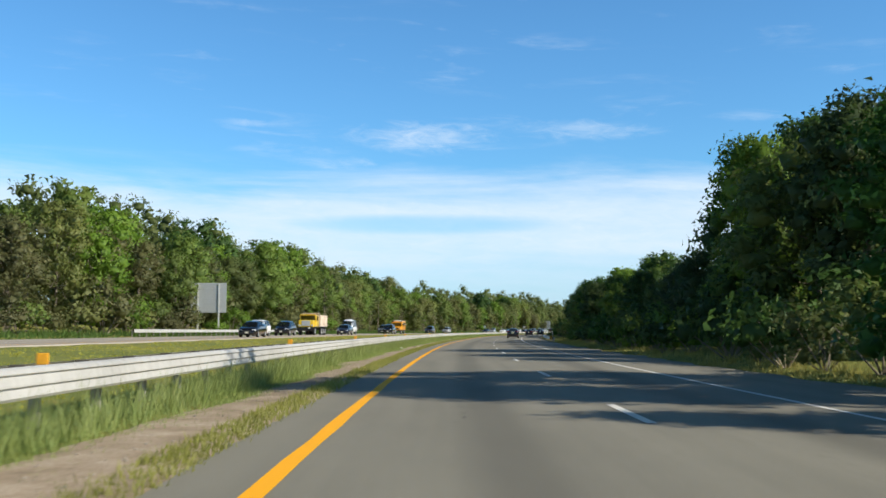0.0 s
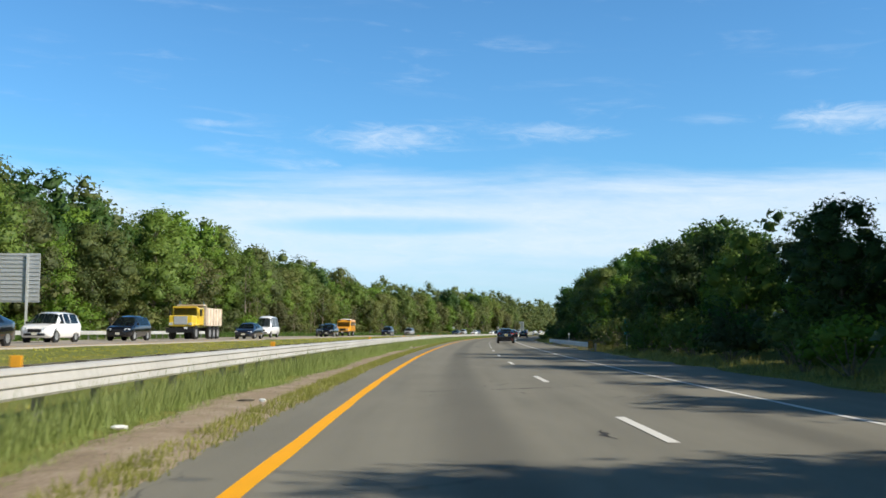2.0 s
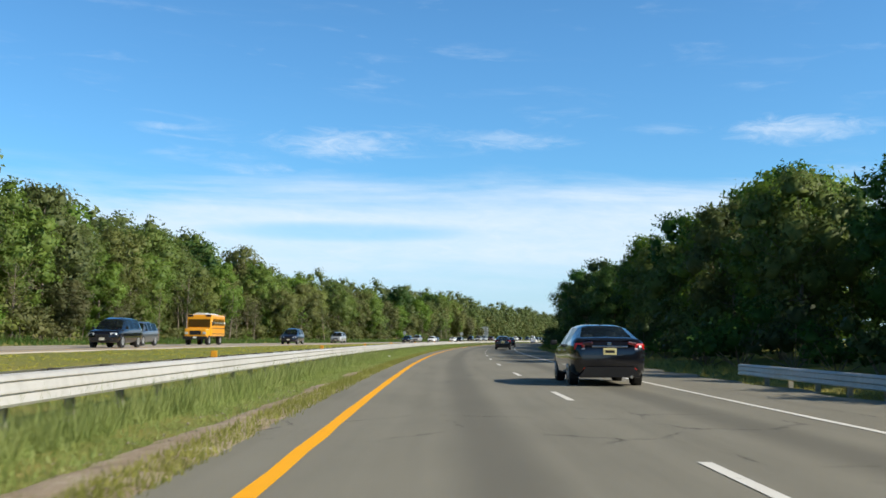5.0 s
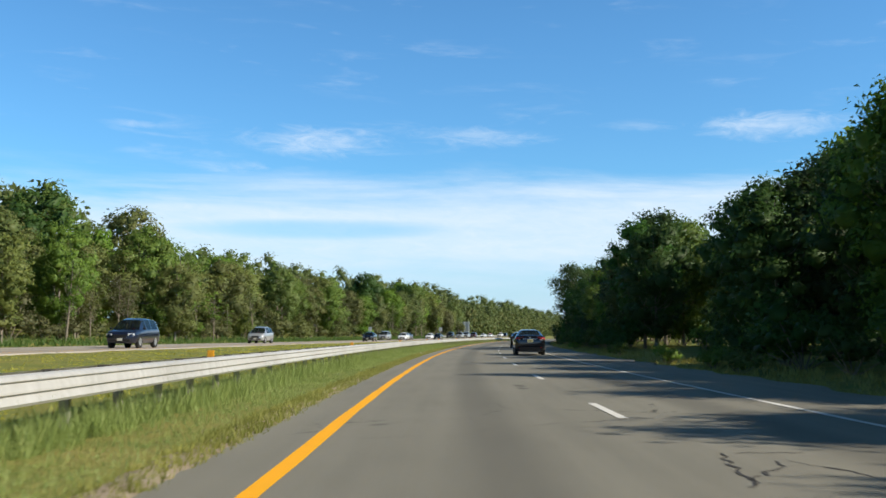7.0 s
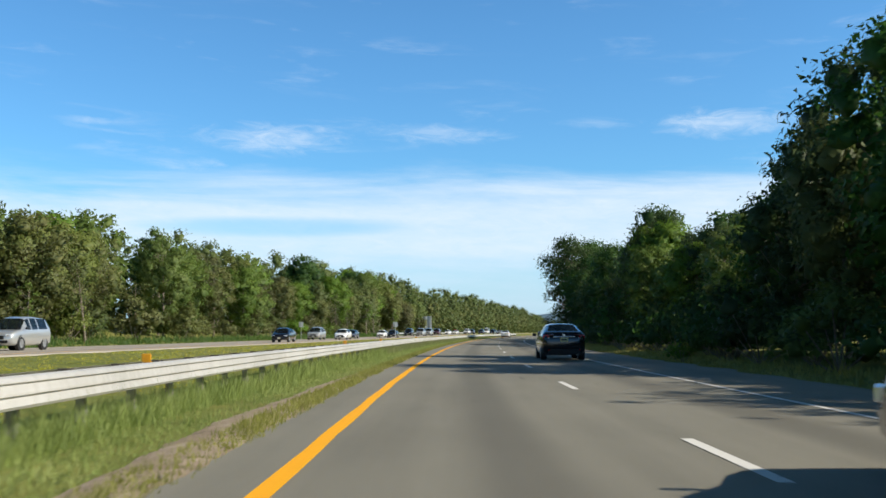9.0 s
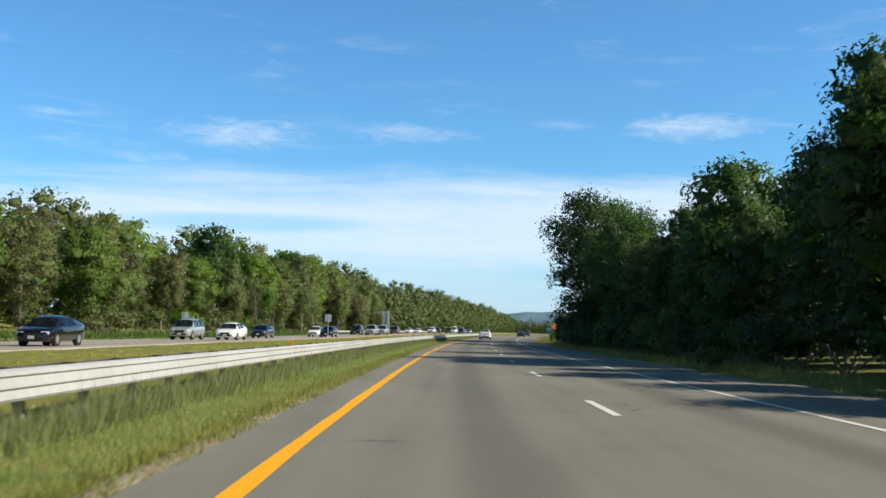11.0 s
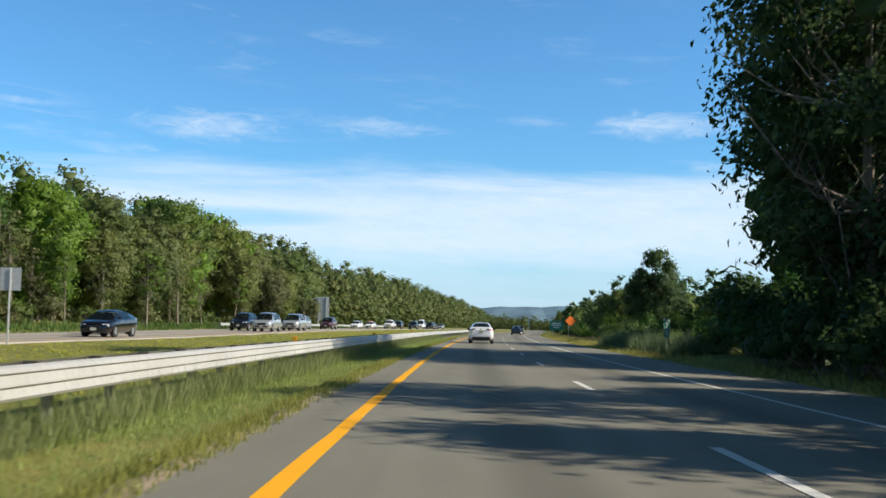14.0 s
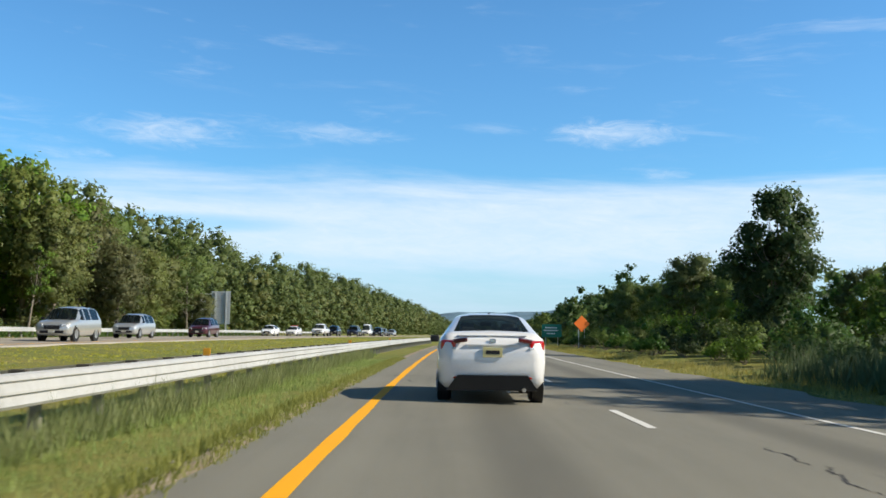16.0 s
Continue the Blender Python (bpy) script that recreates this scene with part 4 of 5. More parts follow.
# ---- grass ----
def grass(name, s0, s1, l0, l1, density, height, width, mat, label, seed, lift=0.0):
    """Blades of grass as one joined mesh; height is a function of l (metres)."""
    r = np.random.RandomState(seed)
    n = int((s1 - s0) * (l1 - l0) * density)
    s, l = r.uniform(s0, s1, n), r.uniform(l0, l1, n)
    patch = np.sin(s * 0.9 + 3 * np.sin(l * 1.7 + s * 0.13)) + np.sin(s * 0.31 + l * 2.1)
    keep = patch + r.uniform(-2.2, 2.2, n) > -1.5
    s, l = s[keep], l[keep]
    n = len(s)
    blades = 4
    s, l = np.repeat(s, blades) + r.normal(0, 0.04, n * blades), np.repeat(l, blades) + r.normal(0, 0.04, n * blades)
    m = len(s)
    h = height(l) * r.uniform(0.45, 1.2, m) * np.repeat(r.uniform(0.6, 1.25, n), blades)
    x, y = at(s, l)
    z = ground_z(s, l) + bank(s, l) - 0.02 + lift
    a, tip = r.uniform(0, 6.283, m), r.uniform(0, 6.283, m)
    w = width * r.uniform(0.6, 1.3, m)
    p = np.stack([x, y, z], -1)
    side = np.stack([np.cos(a), np.sin(a), 0 * a], -1) * (w / 2)[:, None]
    top = p + np.stack([np.cos(tip) * h * 0.35, np.sin(tip) * h * 0.35, h], -1)
    V = np.stack([p - side, p + side, top], 1).reshape(-1, 3)
    return tagged(new(name, mesh_np(name, V, np.arange(m * 3).reshape(m, 3), M[mat])), label, "grass", kind="stuff")


grass("grass", -4, 470, -2.75, -1.2, 95, lambda l: np.interp(l, [-2.75, -2.3, -1.2], [0.34, 0.13, 0.07]), 0.013, "grass", "rough sunlit grass before the guardrail", 31)
grass("grass", -4, 185, -2.95, -2.5, 190, lambda l: 0.5 + 0 * l, 0.016, "grass", "tall grass along the foot of the guardrail", 39)
grass("grass", 185, 290, -2.95, -2.55, 170, lambda l: 0.44 + 0 * l, 0.016, "grass", "tall grass along the foot of the guardrail", 40)
grass("grass", 290, 475, -2.95, -2.5, 180, lambda l: 0.47 + 0 * l, 0.016, "grass", "tall grass along the foot of the guardrail", 43)
grass("grass", -4, 480, -4.2, -2.75, 36, lambda l: np.interp(l, [-4.2, -3.4, -2.75], [0.12, 0.3, 0.3]), 0.03, "grass", "long grass under and behind the guardrail", 32)
grass("grass", 0, 560, -14.7, -4.2, 8, lambda l: 0.07 + 0 * l, 0.045, "grass_dry", "mown yellowing grass of the median", 33)
grass("weeds", -4, 150, -2.2, -1.3, 9, lambda l: 0.05 + 0 * l, 0.012, "grass", "sparse weeds on the gravel", 38, 0.03)
grass("weeds", -4, 470, -1.22, -0.74, 260, lambda l: 0.12 + 0 * l, 0.018, "verge_weed", "low weeds along the asphalt edge", 34, 0.045)
grass("grass", 0, 580, 9.9, 12.6, 14, lambda l: np.interp(l, [9.9, 12.6], [0.08, 0.36]), 0.035, "grass_dry", "grass between the shoulder and the wood", 35)
grass("grass", 60, 580, -33.5, -28.6, 5, lambda l: np.interp(l, [-33.5, -28.6], [0.8, 0.15]), 0.1, "weed", "long grass beyond the opposite carriageway", 36)
grass("reeds", 424, 462, 12.0, 14.8, 26, lambda l: 1.1 + 0 * l, 0.05, "reed", "tall grass and reeds before the shrubs", 37)


def stones(s0, s1, l0, l1, count, seed):
    """Loose stones on the gravel strip as one joined mesh."""
    r = np.random.RandomState(seed)
    s, l, k = r.uniform(s0, s1, count), r.uniform(l0, l1, count), 0.006 + 0.017 * r.uniform(0, 1, count) ** 4
    x, y = at(s, l)
    c = np.stack([x, y, 0.012 + bank(s, l) + k * 0.3], -1)
    d = np.array([[1, 0, 0], [0, 1, 0], [-1, 0, 0], [0, -1, 0], [0, 0, 0.7], [0, 0, -0.7]])
    V = c[:, None] + d[None] * (k[:, None] * r.uniform(0.7, 1.3, (count, 6)))[:, :, None]
    f = np.array([[0, 1, 4], [1, 2, 4], [2, 3, 4], [3, 0, 4], [1, 0, 5], [2, 1, 5], [3, 2, 5], [0, 3, 5]])
    F = (np.arange(count)[:, None, None] * 6 + f[None]).reshape(-1, 3)
    tagged(new("gravel", mesh_np("gravel", V.reshape(-1, 3), F, M["stone"])), "loose pale stones on the dirt strip", "gravel", kind="stuff")


stones(0, 150, -1.95, -0.9, 3000, 41)
stones(150, 440, -1.2, -0.85, 1500, 42)


def litter(s, l, size, mat, label, name="litter", turn=0.0):
    """A crumpled scrap or a broken piece lying on the verge."""
    r = random.Random(int(s * 10))
    bm = bmesh.new()
    bmesh.ops.create_icosphere(bm, subdivisions=2, radius=0.5)
    for v in bm.verts:
        v.co *= r.uniform(0.7, 1.15)
        v.co = Vector((v.co.x * size[0], v.co.y * size[1], v.co.z * size[2]))
    me = bpy.data.meshes.new(name)
    bm.to_mesh(me)
    bm.free()
    me.materials.append(M[mat])
    ob = new(name, me)
    ob.matrix_world = pose_at(s, l, 0.012 + size[2] * 0.42, turn)
    tagged(ob, label, name)


litter(67.0, -1.64, (0.3, 0.06, 0.04), "post", "thin broken piece of dark wood on the gravel", "wood_scrap", 15)
litter(66.9, -1.35, (0.13, 0.09, 0.06), "letter", "crumpled white scrap of paper on the gravel")
litter(62.5, -2.16, (0.22, 0.16, 0.05), "letter", "flat pale scrap at the edge of the grass")
litter(241.7, -1.06, (0.16, 0.12, 0.07), "letter", "white litter on the bare verge")
litter(216.1, -1.28, (0.14, 0.12, 0.05), "black", "dark scrap of rubber in the grass", "rubber_scrap")
litter(189.6, -2.3, (0.18, 0.1, 0.08), "letter", "white litter in the grass before the guardrail")

# ---- vehicles ----
def paint(name, colour, metal=0.0, rough=0.32):
    return plain(name, colour, rough, metal, grain=0.03, scale=3.0, coat=1.0)


def tinted_glass(name):
    """Car glass: glossy and dark, with some of the light going through."""
    m = bpy.data.materials.new(name)
    N = Nodes(node_tree(m))
    p = N.add("ShaderNodeBsdfPrincipled", {"Base Color": (0.01, 0.014, 0.017, 1), "Roughness": N.math("ADD", 0.03, N.math("MULTIPLY", N.noise(obj_co(N), 4.0), 0.05)), "Specular IOR Level": 0.55})
    tr = N.add("ShaderNodeBsdfTransparent", {"Color": (0.62, 0.7, 0.68, 1)})
    mx = N.add("ShaderNodeMixShader", {0: 0.42})
    N.put(mx.inputs[1], p.outputs[0])
    N.put(mx.inputs[2], tr.outputs[0])
    out = N.add("ShaderNodeOutputMaterial")
    N.put(out.inputs[0], mx.outputs[0])
    return m


M.update({
    "glass": tinted_glass("tinted_car_glass"),
    "tyre": plain("tyre_rubber", (0.018, 0.018, 0.019), 0.85, grain=0.2),
    "alloy": plain("wheel_alloy", (0.45, 0.46, 0.47), 0.3, 0.7),
    "chrome": plain("chrome", (0.75, 0.76, 0.78), 0.12, 1.0, grain=0.02),
    "tail": plain("tail_lamp_red", (0.5, 0.012, 0.012), 0.15, grain=0.08, coat=1.0),
    "clear": plain("clear_lamp", (0.8, 0.82, 0.84), 0.12, 0.4, grain=0.05, coat=1.0),
    "plate": plain("plate_yellow", (0.74, 0.66, 0.32), 0.45, grain=0.05),
    "plate_pale": plain("plate_pale", (0.62, 0.6, 0.5), 0.5, grain=0.08),
    "seat": plain("seat_fabric", (0.2, 0.2, 0.2), 0.9),
    "white_paint_car": paint("white_car_paint", (0.86, 0.86, 0.86)),
    "tail_dark": plain("tail_lamp_dark", (0.09, 0.012, 0.014), 0.15, grain=0.08, coat=1.0),
    "black_car": plain("black_car_paint", (0.006, 0.006, 0.009), 0.2, 0.0, 0.35, 0.03, 3.0, 0.8),
    "navy": paint("navy_car_paint", (0.01, 0.014, 0.034), 0.2),
    "grey": paint("grey_car_paint", (0.1, 0.115, 0.13), 0.4),
    "silver": paint("silver_car_paint", (0.5, 0.51, 0.5), 0.5),
    "maroon": paint("maroon_car_paint", (0.09, 0.02, 0.03), 0.3),
    "truck_yellow": paint("truck_yellow_paint", (0.8, 0.55, 0.04)),
    "bus_yellow": paint("bus_yellow_paint", (0.9, 0.4, 0.02)),
    "beige": plain("worn_beige_steel", (0.6, 0.5, 0.4), 0.6, grain=0.25, scale=1.5),
})

# stations from tail to nose: y, width factor, bottom, belt, roof
SEDAN = [(-2.31, .74, .50, .80, .80), (-2.27, .88, .34, .97, .97), (-2.14, .96, .26, 1.06, 1.10), (-1.72, 1.0, .23, 1.06, 1.15), (-1.05, 1.0, .21, 1.0, 1.42),
         (-.9, 1.0, .21, .99, 1.445), (-.1, 1.0, .2, .96, 1.47), (0.02, 1.0, .2, .955, 1.47), (.55, 1.0, .2, .94, 1.42), (.72, 1.0, .2, .935, 1.36), (1.35, .99, .2, .92, .93),
         (1.85, .96, .2, .82, .84), (2.15, .88, .22, .72, .74), (2.29, .72, .3, .62, .63)]
SUV = [(-2.3, .8, .5, .95, .95), (-2.26, .93, .36, 1.1, 1.12), (-2.15, .98, .3, 1.13, 1.25), (-1.95, 1.0, .28, 1.13, 1.68), (-1.8, 1.0, .27, 1.12, 1.74), (-.75, 1.0, .26, 1.1, 1.77),
       (-.63, 1.0, .26, 1.1, 1.77), (.1, 1.0, .26, 1.08, 1.76), (.22, 1.0, .26, 1.08, 1.75), (.62, 1.0, .26, 1.07, 1.66), (1.25, .99, .26, 1.05, 1.08), (1.9, .97, .27, .98, 1.0),
       (2.18, .9, .3, .88, .9), (2.3, .78, .4, .78, .79)]
PICKUP = [(-2.85, .9, .6, 1.05, 1.05), (-2.8, .98, .5, 1.12, 1.12), (-2.6, 1.0, .45, 1.12, 1.13), (-1.1, 1.0, .42, 1.12, 1.13), (-1.0, 1.0, .42, 1.14, 1.6), (-.85, 1.0, .42, 1.14, 1.84), (.1, 1.0, .4, 1.12, 1.88),
          (.22, 1.0, .4, 1.12, 1.88), (.85, 1.0, .4, 1.12, 1.8), (1.0, 1.0, .4, 1.12, 1.72), (1.5, .99, .4, 1.12, 1.16), (2.4, .97, .4, 1.08, 1.12), (2.75, .94, .42, 1.0, 1.02), (2.85, .88, .5, .9, .9)]
VAN = [(-2.7, .9, .5, 1.2, 1.3), (-2.68, .97, .42, 1.22, 2.2), (-2.5, 1.0, .4, 1.22, 2.4), (-1.0, 1.0, .38, 1.22, 2.45), (-.9, 1.0, .38, 1.22, 2.45), (.3, 1.0, .36, 1.2, 2.45), (.45, 1.0, .36, 1.2, 2.42),
       (1.05, 1.0, .36, 1.18, 2.2), (1.75, .98, .36, 1.12, 1.2), (2.4, .94, .38, 1.0, 1.05), (2.6, .86, .42, .9, .92)]


def loft(stations, half):
    """The body's grid of points: for each station a full ring from lower left over the roof to lower right."""
    rows = []
    for y, wf, zb, zs, zr in stations:
        w, cab = half * wf, zr - zs
        k = min(1.0, cab / 0.3)
        tuck = (0.36 if half < 0.9 else 0.27) * min(1.0, cab / 0.45)
        side = [(0.0, zb), (w * 0.86, zb), (w * 0.97, zb + 0.1), (w, (zb + zs) / 2 + 0.02), (w * 0.985, zs - 0.14), (w * 0.945, zs - 0.03 * (1 - k)),
                (w * (0.86 - tuck * 0.55), zs + cab * (1 - 0.13 * k)), (w * (0.74 - tuck * 0.55), zs + cab * (1 - 0.035 * k)), (w * 0.38, zr + 0.012), (0.0, zr + 0.02)]
        ring = [(-x, z) for x, z in side[1:]] + [(x, z) for x, z in side[-2:0:-1]]
        rows.append([(x, y, z) for x, z in ring])
    return np.array(rows)


def body_parts(car, stations, half, mat, windows, screens):
    """Body, side windows and screens out of one grid. windows: station pairs with side glass; screens: pairs with glass over the top."""
    P = loft(stations, half)
    n, m = P.shape[:2]
    glass = {}
    faces = []
    for i in range(n - 1):
        for j in range(m - 1):
            f = (i * m + j, i * m + j + 1, (i + 1) * m + j + 1, (i + 1) * m + j)
            up = j if j < m / 2 else m - 2 - j      # 4 is the side window strip
            if i in windows and up == 4:
                glass.setdefault(("side_window", i if j < m / 2 else 100 + i), []).append(f)
            elif i in screens and up >= (6 if half < 0.9 and i < n / 2 else 5):
                glass.setdefault(("windscreen" if i > n / 2 else "rear_window", i), []).append(f)
            else:
                faces.append(f)
    flat = P.reshape(-1, 3)
    bm = bmesh.new()
    vs = [bm.verts.new(p) for p in flat]
    for f in faces:
        bm.faces.new([vs[k] for k in f])
    for row_i in (0, n - 1):                 # close tail and nose, and the floor
        loop = [vs[row_i * m + j] for j in range(m)]
        bm.faces.new(loop if row_i else loop[::-1])
    for i in range(n - 1):
        bm.faces.new((vs[i * m], vs[(i + 1) * m], vs[(i + 1) * m + m - 1], vs[i * m + m - 1]))
    bmesh.ops.recalc_face_normals(bm, faces=bm.faces)
    for f in bm.faces:
        f.smooth = True
    for v in [v for v in bm.verts if not v.link_faces]:
        bm.verts.remove(v)
    body = part("body", bm, mat, car)
    for (name, _), fs in glass.items():
        g = bmesh.new()
        gv = {}
        for f in fs:
            g.faces.new([gv.setdefault(k, g.verts.new(flat[k])) if k not in gv else gv[k] for k in f])
        bmesh.ops.recalc_face_normals(g, faces=g.faces)
        for f in g.faces:
            f.smooth = True
        part(name, g, M["glass"], body)
    return body


def wheel(car, x, y, r, width=0.21):
    side = 1 if x > 0 else -1
    # black disc added for the shaded hollow of the uncut wheel arch
    arch = bmesh.new()
    cyl(arch, r * 1.17, r * 1.17, (x - side * 0.16, y, r * 1.03), (x + side * 0.012, y, r * 1.03), 22)
    part("wheel_arch", arch, M["black"], car)
    t = bmesh.new()
    cyl(t, r, r, (x - side * width, y, r), (x + side * 0.02, y, r), 26)
    bmesh.ops.bevel(t, geom=[e for e in t.edges if len(e.link_faces) == 2 and abs(e.link_faces[0].normal.dot(e.link_faces[1].normal)) < 0.3], offset=0.025, segments=2, affect="EDGES")
    tyre = part("wheel", t, M["tyre"], car)
    rim = bmesh.new()
    cyl(rim, r * 0.66, r * 0.64, (x - side * 0.01, y, r), (x + side * 0.022, y, r), 20)
    for k in range(5):
        a = k * 2 * math.pi / 5
        cyl(rim, 0.03, 0.022, (x + side * 0.022, y, r), (x + side * 0.018, y + math.cos(a) * r * 0.62, r + math.sin(a) * r * 0.62), 6)
    part("rim", rim, M["alloy"], tyre, "spoked alloy rim")


def lamp(car, name, mat, sx, sy, sz, x, y, z, rz=0.0, rx=0.0, bevel=0.02, label=""):
    return part(name, box(bmesh.new(), sx, sy, sz, 0, 0, 0, bevel, Matrix()), M[mat], car, label, pose(x, y, z, rx, 0, rz))


def vehicle(kind, colour, s, l, label, oncoming=True, dz=0.0, name=None):
    stations, half, wheels, windows, screens, r = {
        "sedan": (SEDAN, 0.888, (-1.35, 1.35), (4, 5, 7, 8), (3, 9), 0.32),
        "suv": (SUV, 0.93, (-1.38, 1.4), (4, 6, 8), (2, 9), 0.37),
        "pickup": (PICKUP, 0.99, (-1.85, 1.8), (5, 7), (4, 9), 0.4),
        "van": (VAN, 0.99, (-1.65, 1.7), (2, 4, 6), (7,), 0.37),
    }[kind]
    mat = M[colour]
    z = (opp_z(s) + 0.021 if l < -10 else 0.0) + dz
    name = name or {"sedan": "car", "suv": "suv", "pickup": "pickup_truck", "van": "van"}[kind]
    car = empty(name, pose_at(s, l, z, 180.0 if oncoming else 0.0), label, name.replace("_", " "), "vehicles on the road")
    body_parts(car, stations, half, mat, windows, screens)
    for y in wheels:
        for side in (-1, 1):
            wheel(car, side * (half * 0.965), y, r)
    y0, y1 = stations[0][0], stations[-1][0]
    tail, nose = stations[2], stations[-2]
    # mirrors
    for side in (-1, 1):
        yb = next(a for a, b in zip(stations[::-1], stations[-2::-1]) if b[4] - b[3] > 0.3)
        lamp(car, "wing_mirror", "black", 0.17, 0.1, 0.13, side * (half + 0.07), yb[0] - 0.25, yb[3] + 0.1, bevel=0.035)
    # nose
    for side in (-1, 1):
        lamp(car, "headlight", "clear", half * 0.42, 0.16, 0.15, side * half * 0.68, nose[0] - 0.0, nose[3] - 0.1, side * -22, bevel=0.03, label="clear headlight")
    lamp(car, "grille", "black", half * 0.85, 0.08, 0.2, 0, y1 - 0.01, nose[3] - 0.2, bevel=0.02, label="black grille")
    lamp(car, "front_bumper", "black", half * 1.3, 0.1, 0.14, 0, y1 - 0.02, nose[2] + 0.16, bevel=0.03)
    lamp(car, "number_plate", "plate_pale", 0.31, 0.02, 0.155, 0, y1 + 0.035, nose[2] + 0.2, bevel=0.004)
    if kind != "sedan":
        for side in (-1, 1):
            lamp(car, "tail_light", "tail", 0.13, 0.08, 0.34, side * half * 0.8, y0 + 0.1, tail[3] - 0.12, bevel=0.02, label="red tail lamp")
        lamp(car, "rear_bumper", "black", half * 1.6, 0.12, 0.16, 0, y0 + 0.0, tail[2] + 0.25, bevel=0.03)
    return car


def sedan_tail(car, trim, lower):
    """The details of a sedan's back, seen from close by."""
    for side in (-1, 1):
        t = lamp(car, "tail_light", "tail", 0.27, 0.13, 0.17, side * 0.69, -2.19, 0.93, side * 24, bevel=0.045, label="red tail lamp wrapped round the corner")
        part("inner_lens", box(bmesh.new(), 0.24, 0.06, 0.075, -side * 0.21, -0.03, 0.045, 0.02, pose(0, 0, 0, 0, side * 8, 0)), M["tail_dark"], t, "dark red inner lens")
        part("reversing_lamp", box(bmesh.new(), 0.14, 0.03, 0.035, -side * 0.07, -0.06, -0.05, 0.01), M["clear"], t, "clear reversing lamp")
        lamp(car, "bumper_reflector", "tail", 0.16, 0.02, 0.04, side * 0.66, -2.268, 0.42, side * 16, bevel=0.006)
    lamp(car, "garnish", trim, 0.84, 0.05, 0.035, 0, -2.285, 0.935, bevel=0.01, label="bar across the boot lid above the plate")
    p = lamp(car, "number_plate", "plate", 0.31, 0.025, 0.155, 0, -2.318, 0.82, bevel=0.005, label="pale yellow plate with a dark bar")
    part("plate_bar", box(bmesh.new(), 0.22, 0.004, 0.06, 0, -0.0145, 0.0), M["black"], p)
    lamp(car, "badge", "chrome", 0.1, 0.02, 0.07, 0, -2.275, 1.0, bevel=0.009, label="plain chrome oval badge")
    b = bmesh.new()
    vs = [b.verts.new(q) for q in ((-0.72, -2.3, 0.22), (0.72, -2.3, 0.22), (0.56, -2.335, 0.46), (-0.56, -2.335, 0.46), (-0.74, -2.05, 0.2), (0.74, -2.05, 0.2))]
    b.faces.new(vs[:4])
    b.faces.new((vs[4], vs[5], vs[1], vs[0]))
    b.faces.new((vs[0], vs[3], vs[4]))
    b.faces.new((vs[1], vs[5], vs[2]))
    bmesh.ops.recalc_face_normals(b, faces=b.faces)
    part("diffuser", b, M[lower], car, "dark lower rear valance")
    lamp(car, "brake_lamp", "tail", 0.3, 0.05, 0.03, 0, -1.62, 1.115, bevel=0.008, label="high brake lamp behind the rear glass")
    lamp(car, "boot_lid_lip", trim if trim != "chrome" else "black_car", 1.1, 0.06, 0.02, 0, -2.18, 1.085, bevel=0.009)
    cyl(bm := bmesh.new(), 0.035, 0.035, (0.5, -2.1, 0.24), (0.5, -2.36, 0.23), 10)
    part("exhaust", bm, M["chrome"], car)
    antenna = bmesh.new()
    box(antenna, 0.05, 0.14, 0.05, 0, -0.78, 1.46, 0.018)
    part("antenna", antenna, M["black"], car)
    for side in (-1, 1):
        lamp(car, "door_handle", trim, 0.03, 0.17, 0.03, side * 0.888, -0.62, 0.84, bevel=0.009)
        lamp(car, "door_handle", trim, 0.03, 0.17, 0.03, side * 0.886, 0.35, 0.82, bevel=0.009)
        lamp(car, "window_trim", "black", 0.012, 1.75, 0.022, side * 0.845, -0.15, 0.965, bevel=0.003)


def sedan_cabin(car):
    """Seats and dashboard that show through the glass."""
    for x in (-0.37, 0.37):
        seat = part("front_seat", box(bmesh.new(), 0.5, 0.16, 0.62, x, -0.12, 0.82, 0.06, None), M["seat"], car, "grey front seat")
        part("headrest", box(bmesh.new(), 0.25, 0.1, 0.17, x, -0.16, 1.22, 0.04), M["seat"], seat)
        part("rear_headrest", box(bmesh.new(), 0.25, 0.1, 0.14, x, -1.16, 1.15, 0.04), M["seat"], car)
    part("rear_seat", box(bmesh.new(), 1.25, 0.16, 0.5, 0, -1.15, 0.84, 0.06), M["seat"], car, "grey rear bench")
    part("parcel_shelf", box(bmesh.new(), 1.2, 0.5, 0.03, 0, -1.45, 1.06, 0.008), M["black"], car)
    part("dashboard", box(bmesh.new(), 1.3, 0.5, 0.22, 0, 0.95, 0.85, 0.05), M["black"], car)
    part("rear_view_mirror", box(bmesh.new(), 0.22, 0.04, 0.07, 0, 0.5, 1.3, 0.015), M["black"], car)


white = vehicle("sedan", "white_paint_car", 444.9, 1.86, "white sedan seen from behind, in the lane by the yellow line", oncoming=False)
sedan_tail(white, "white_paint_car", "black")
sedan_cabin(white)
for s, l, lab in ((279.4, 5.55, "black sedan with a chrome boot bar, driving away"), (242.3, 5.3, "black sedan with its plate lit by the sun, driving away"), (154.5, 5.3, "black sedan among tree shadows, driving away")):
    dark = vehicle("sedan", "black_car", s, l, lab, oncoming=False)
    sedan_tail(dark, "chrome", "black")
    sedan_cabin(dark)
vehicle("sedan", "navy", 552, 5.2, "dark blue car far ahead, driving away", oncoming=False)
vehicle("suv", "grey", 590, 5.3, "dark grey car far ahead, driving away", oncoming=False)

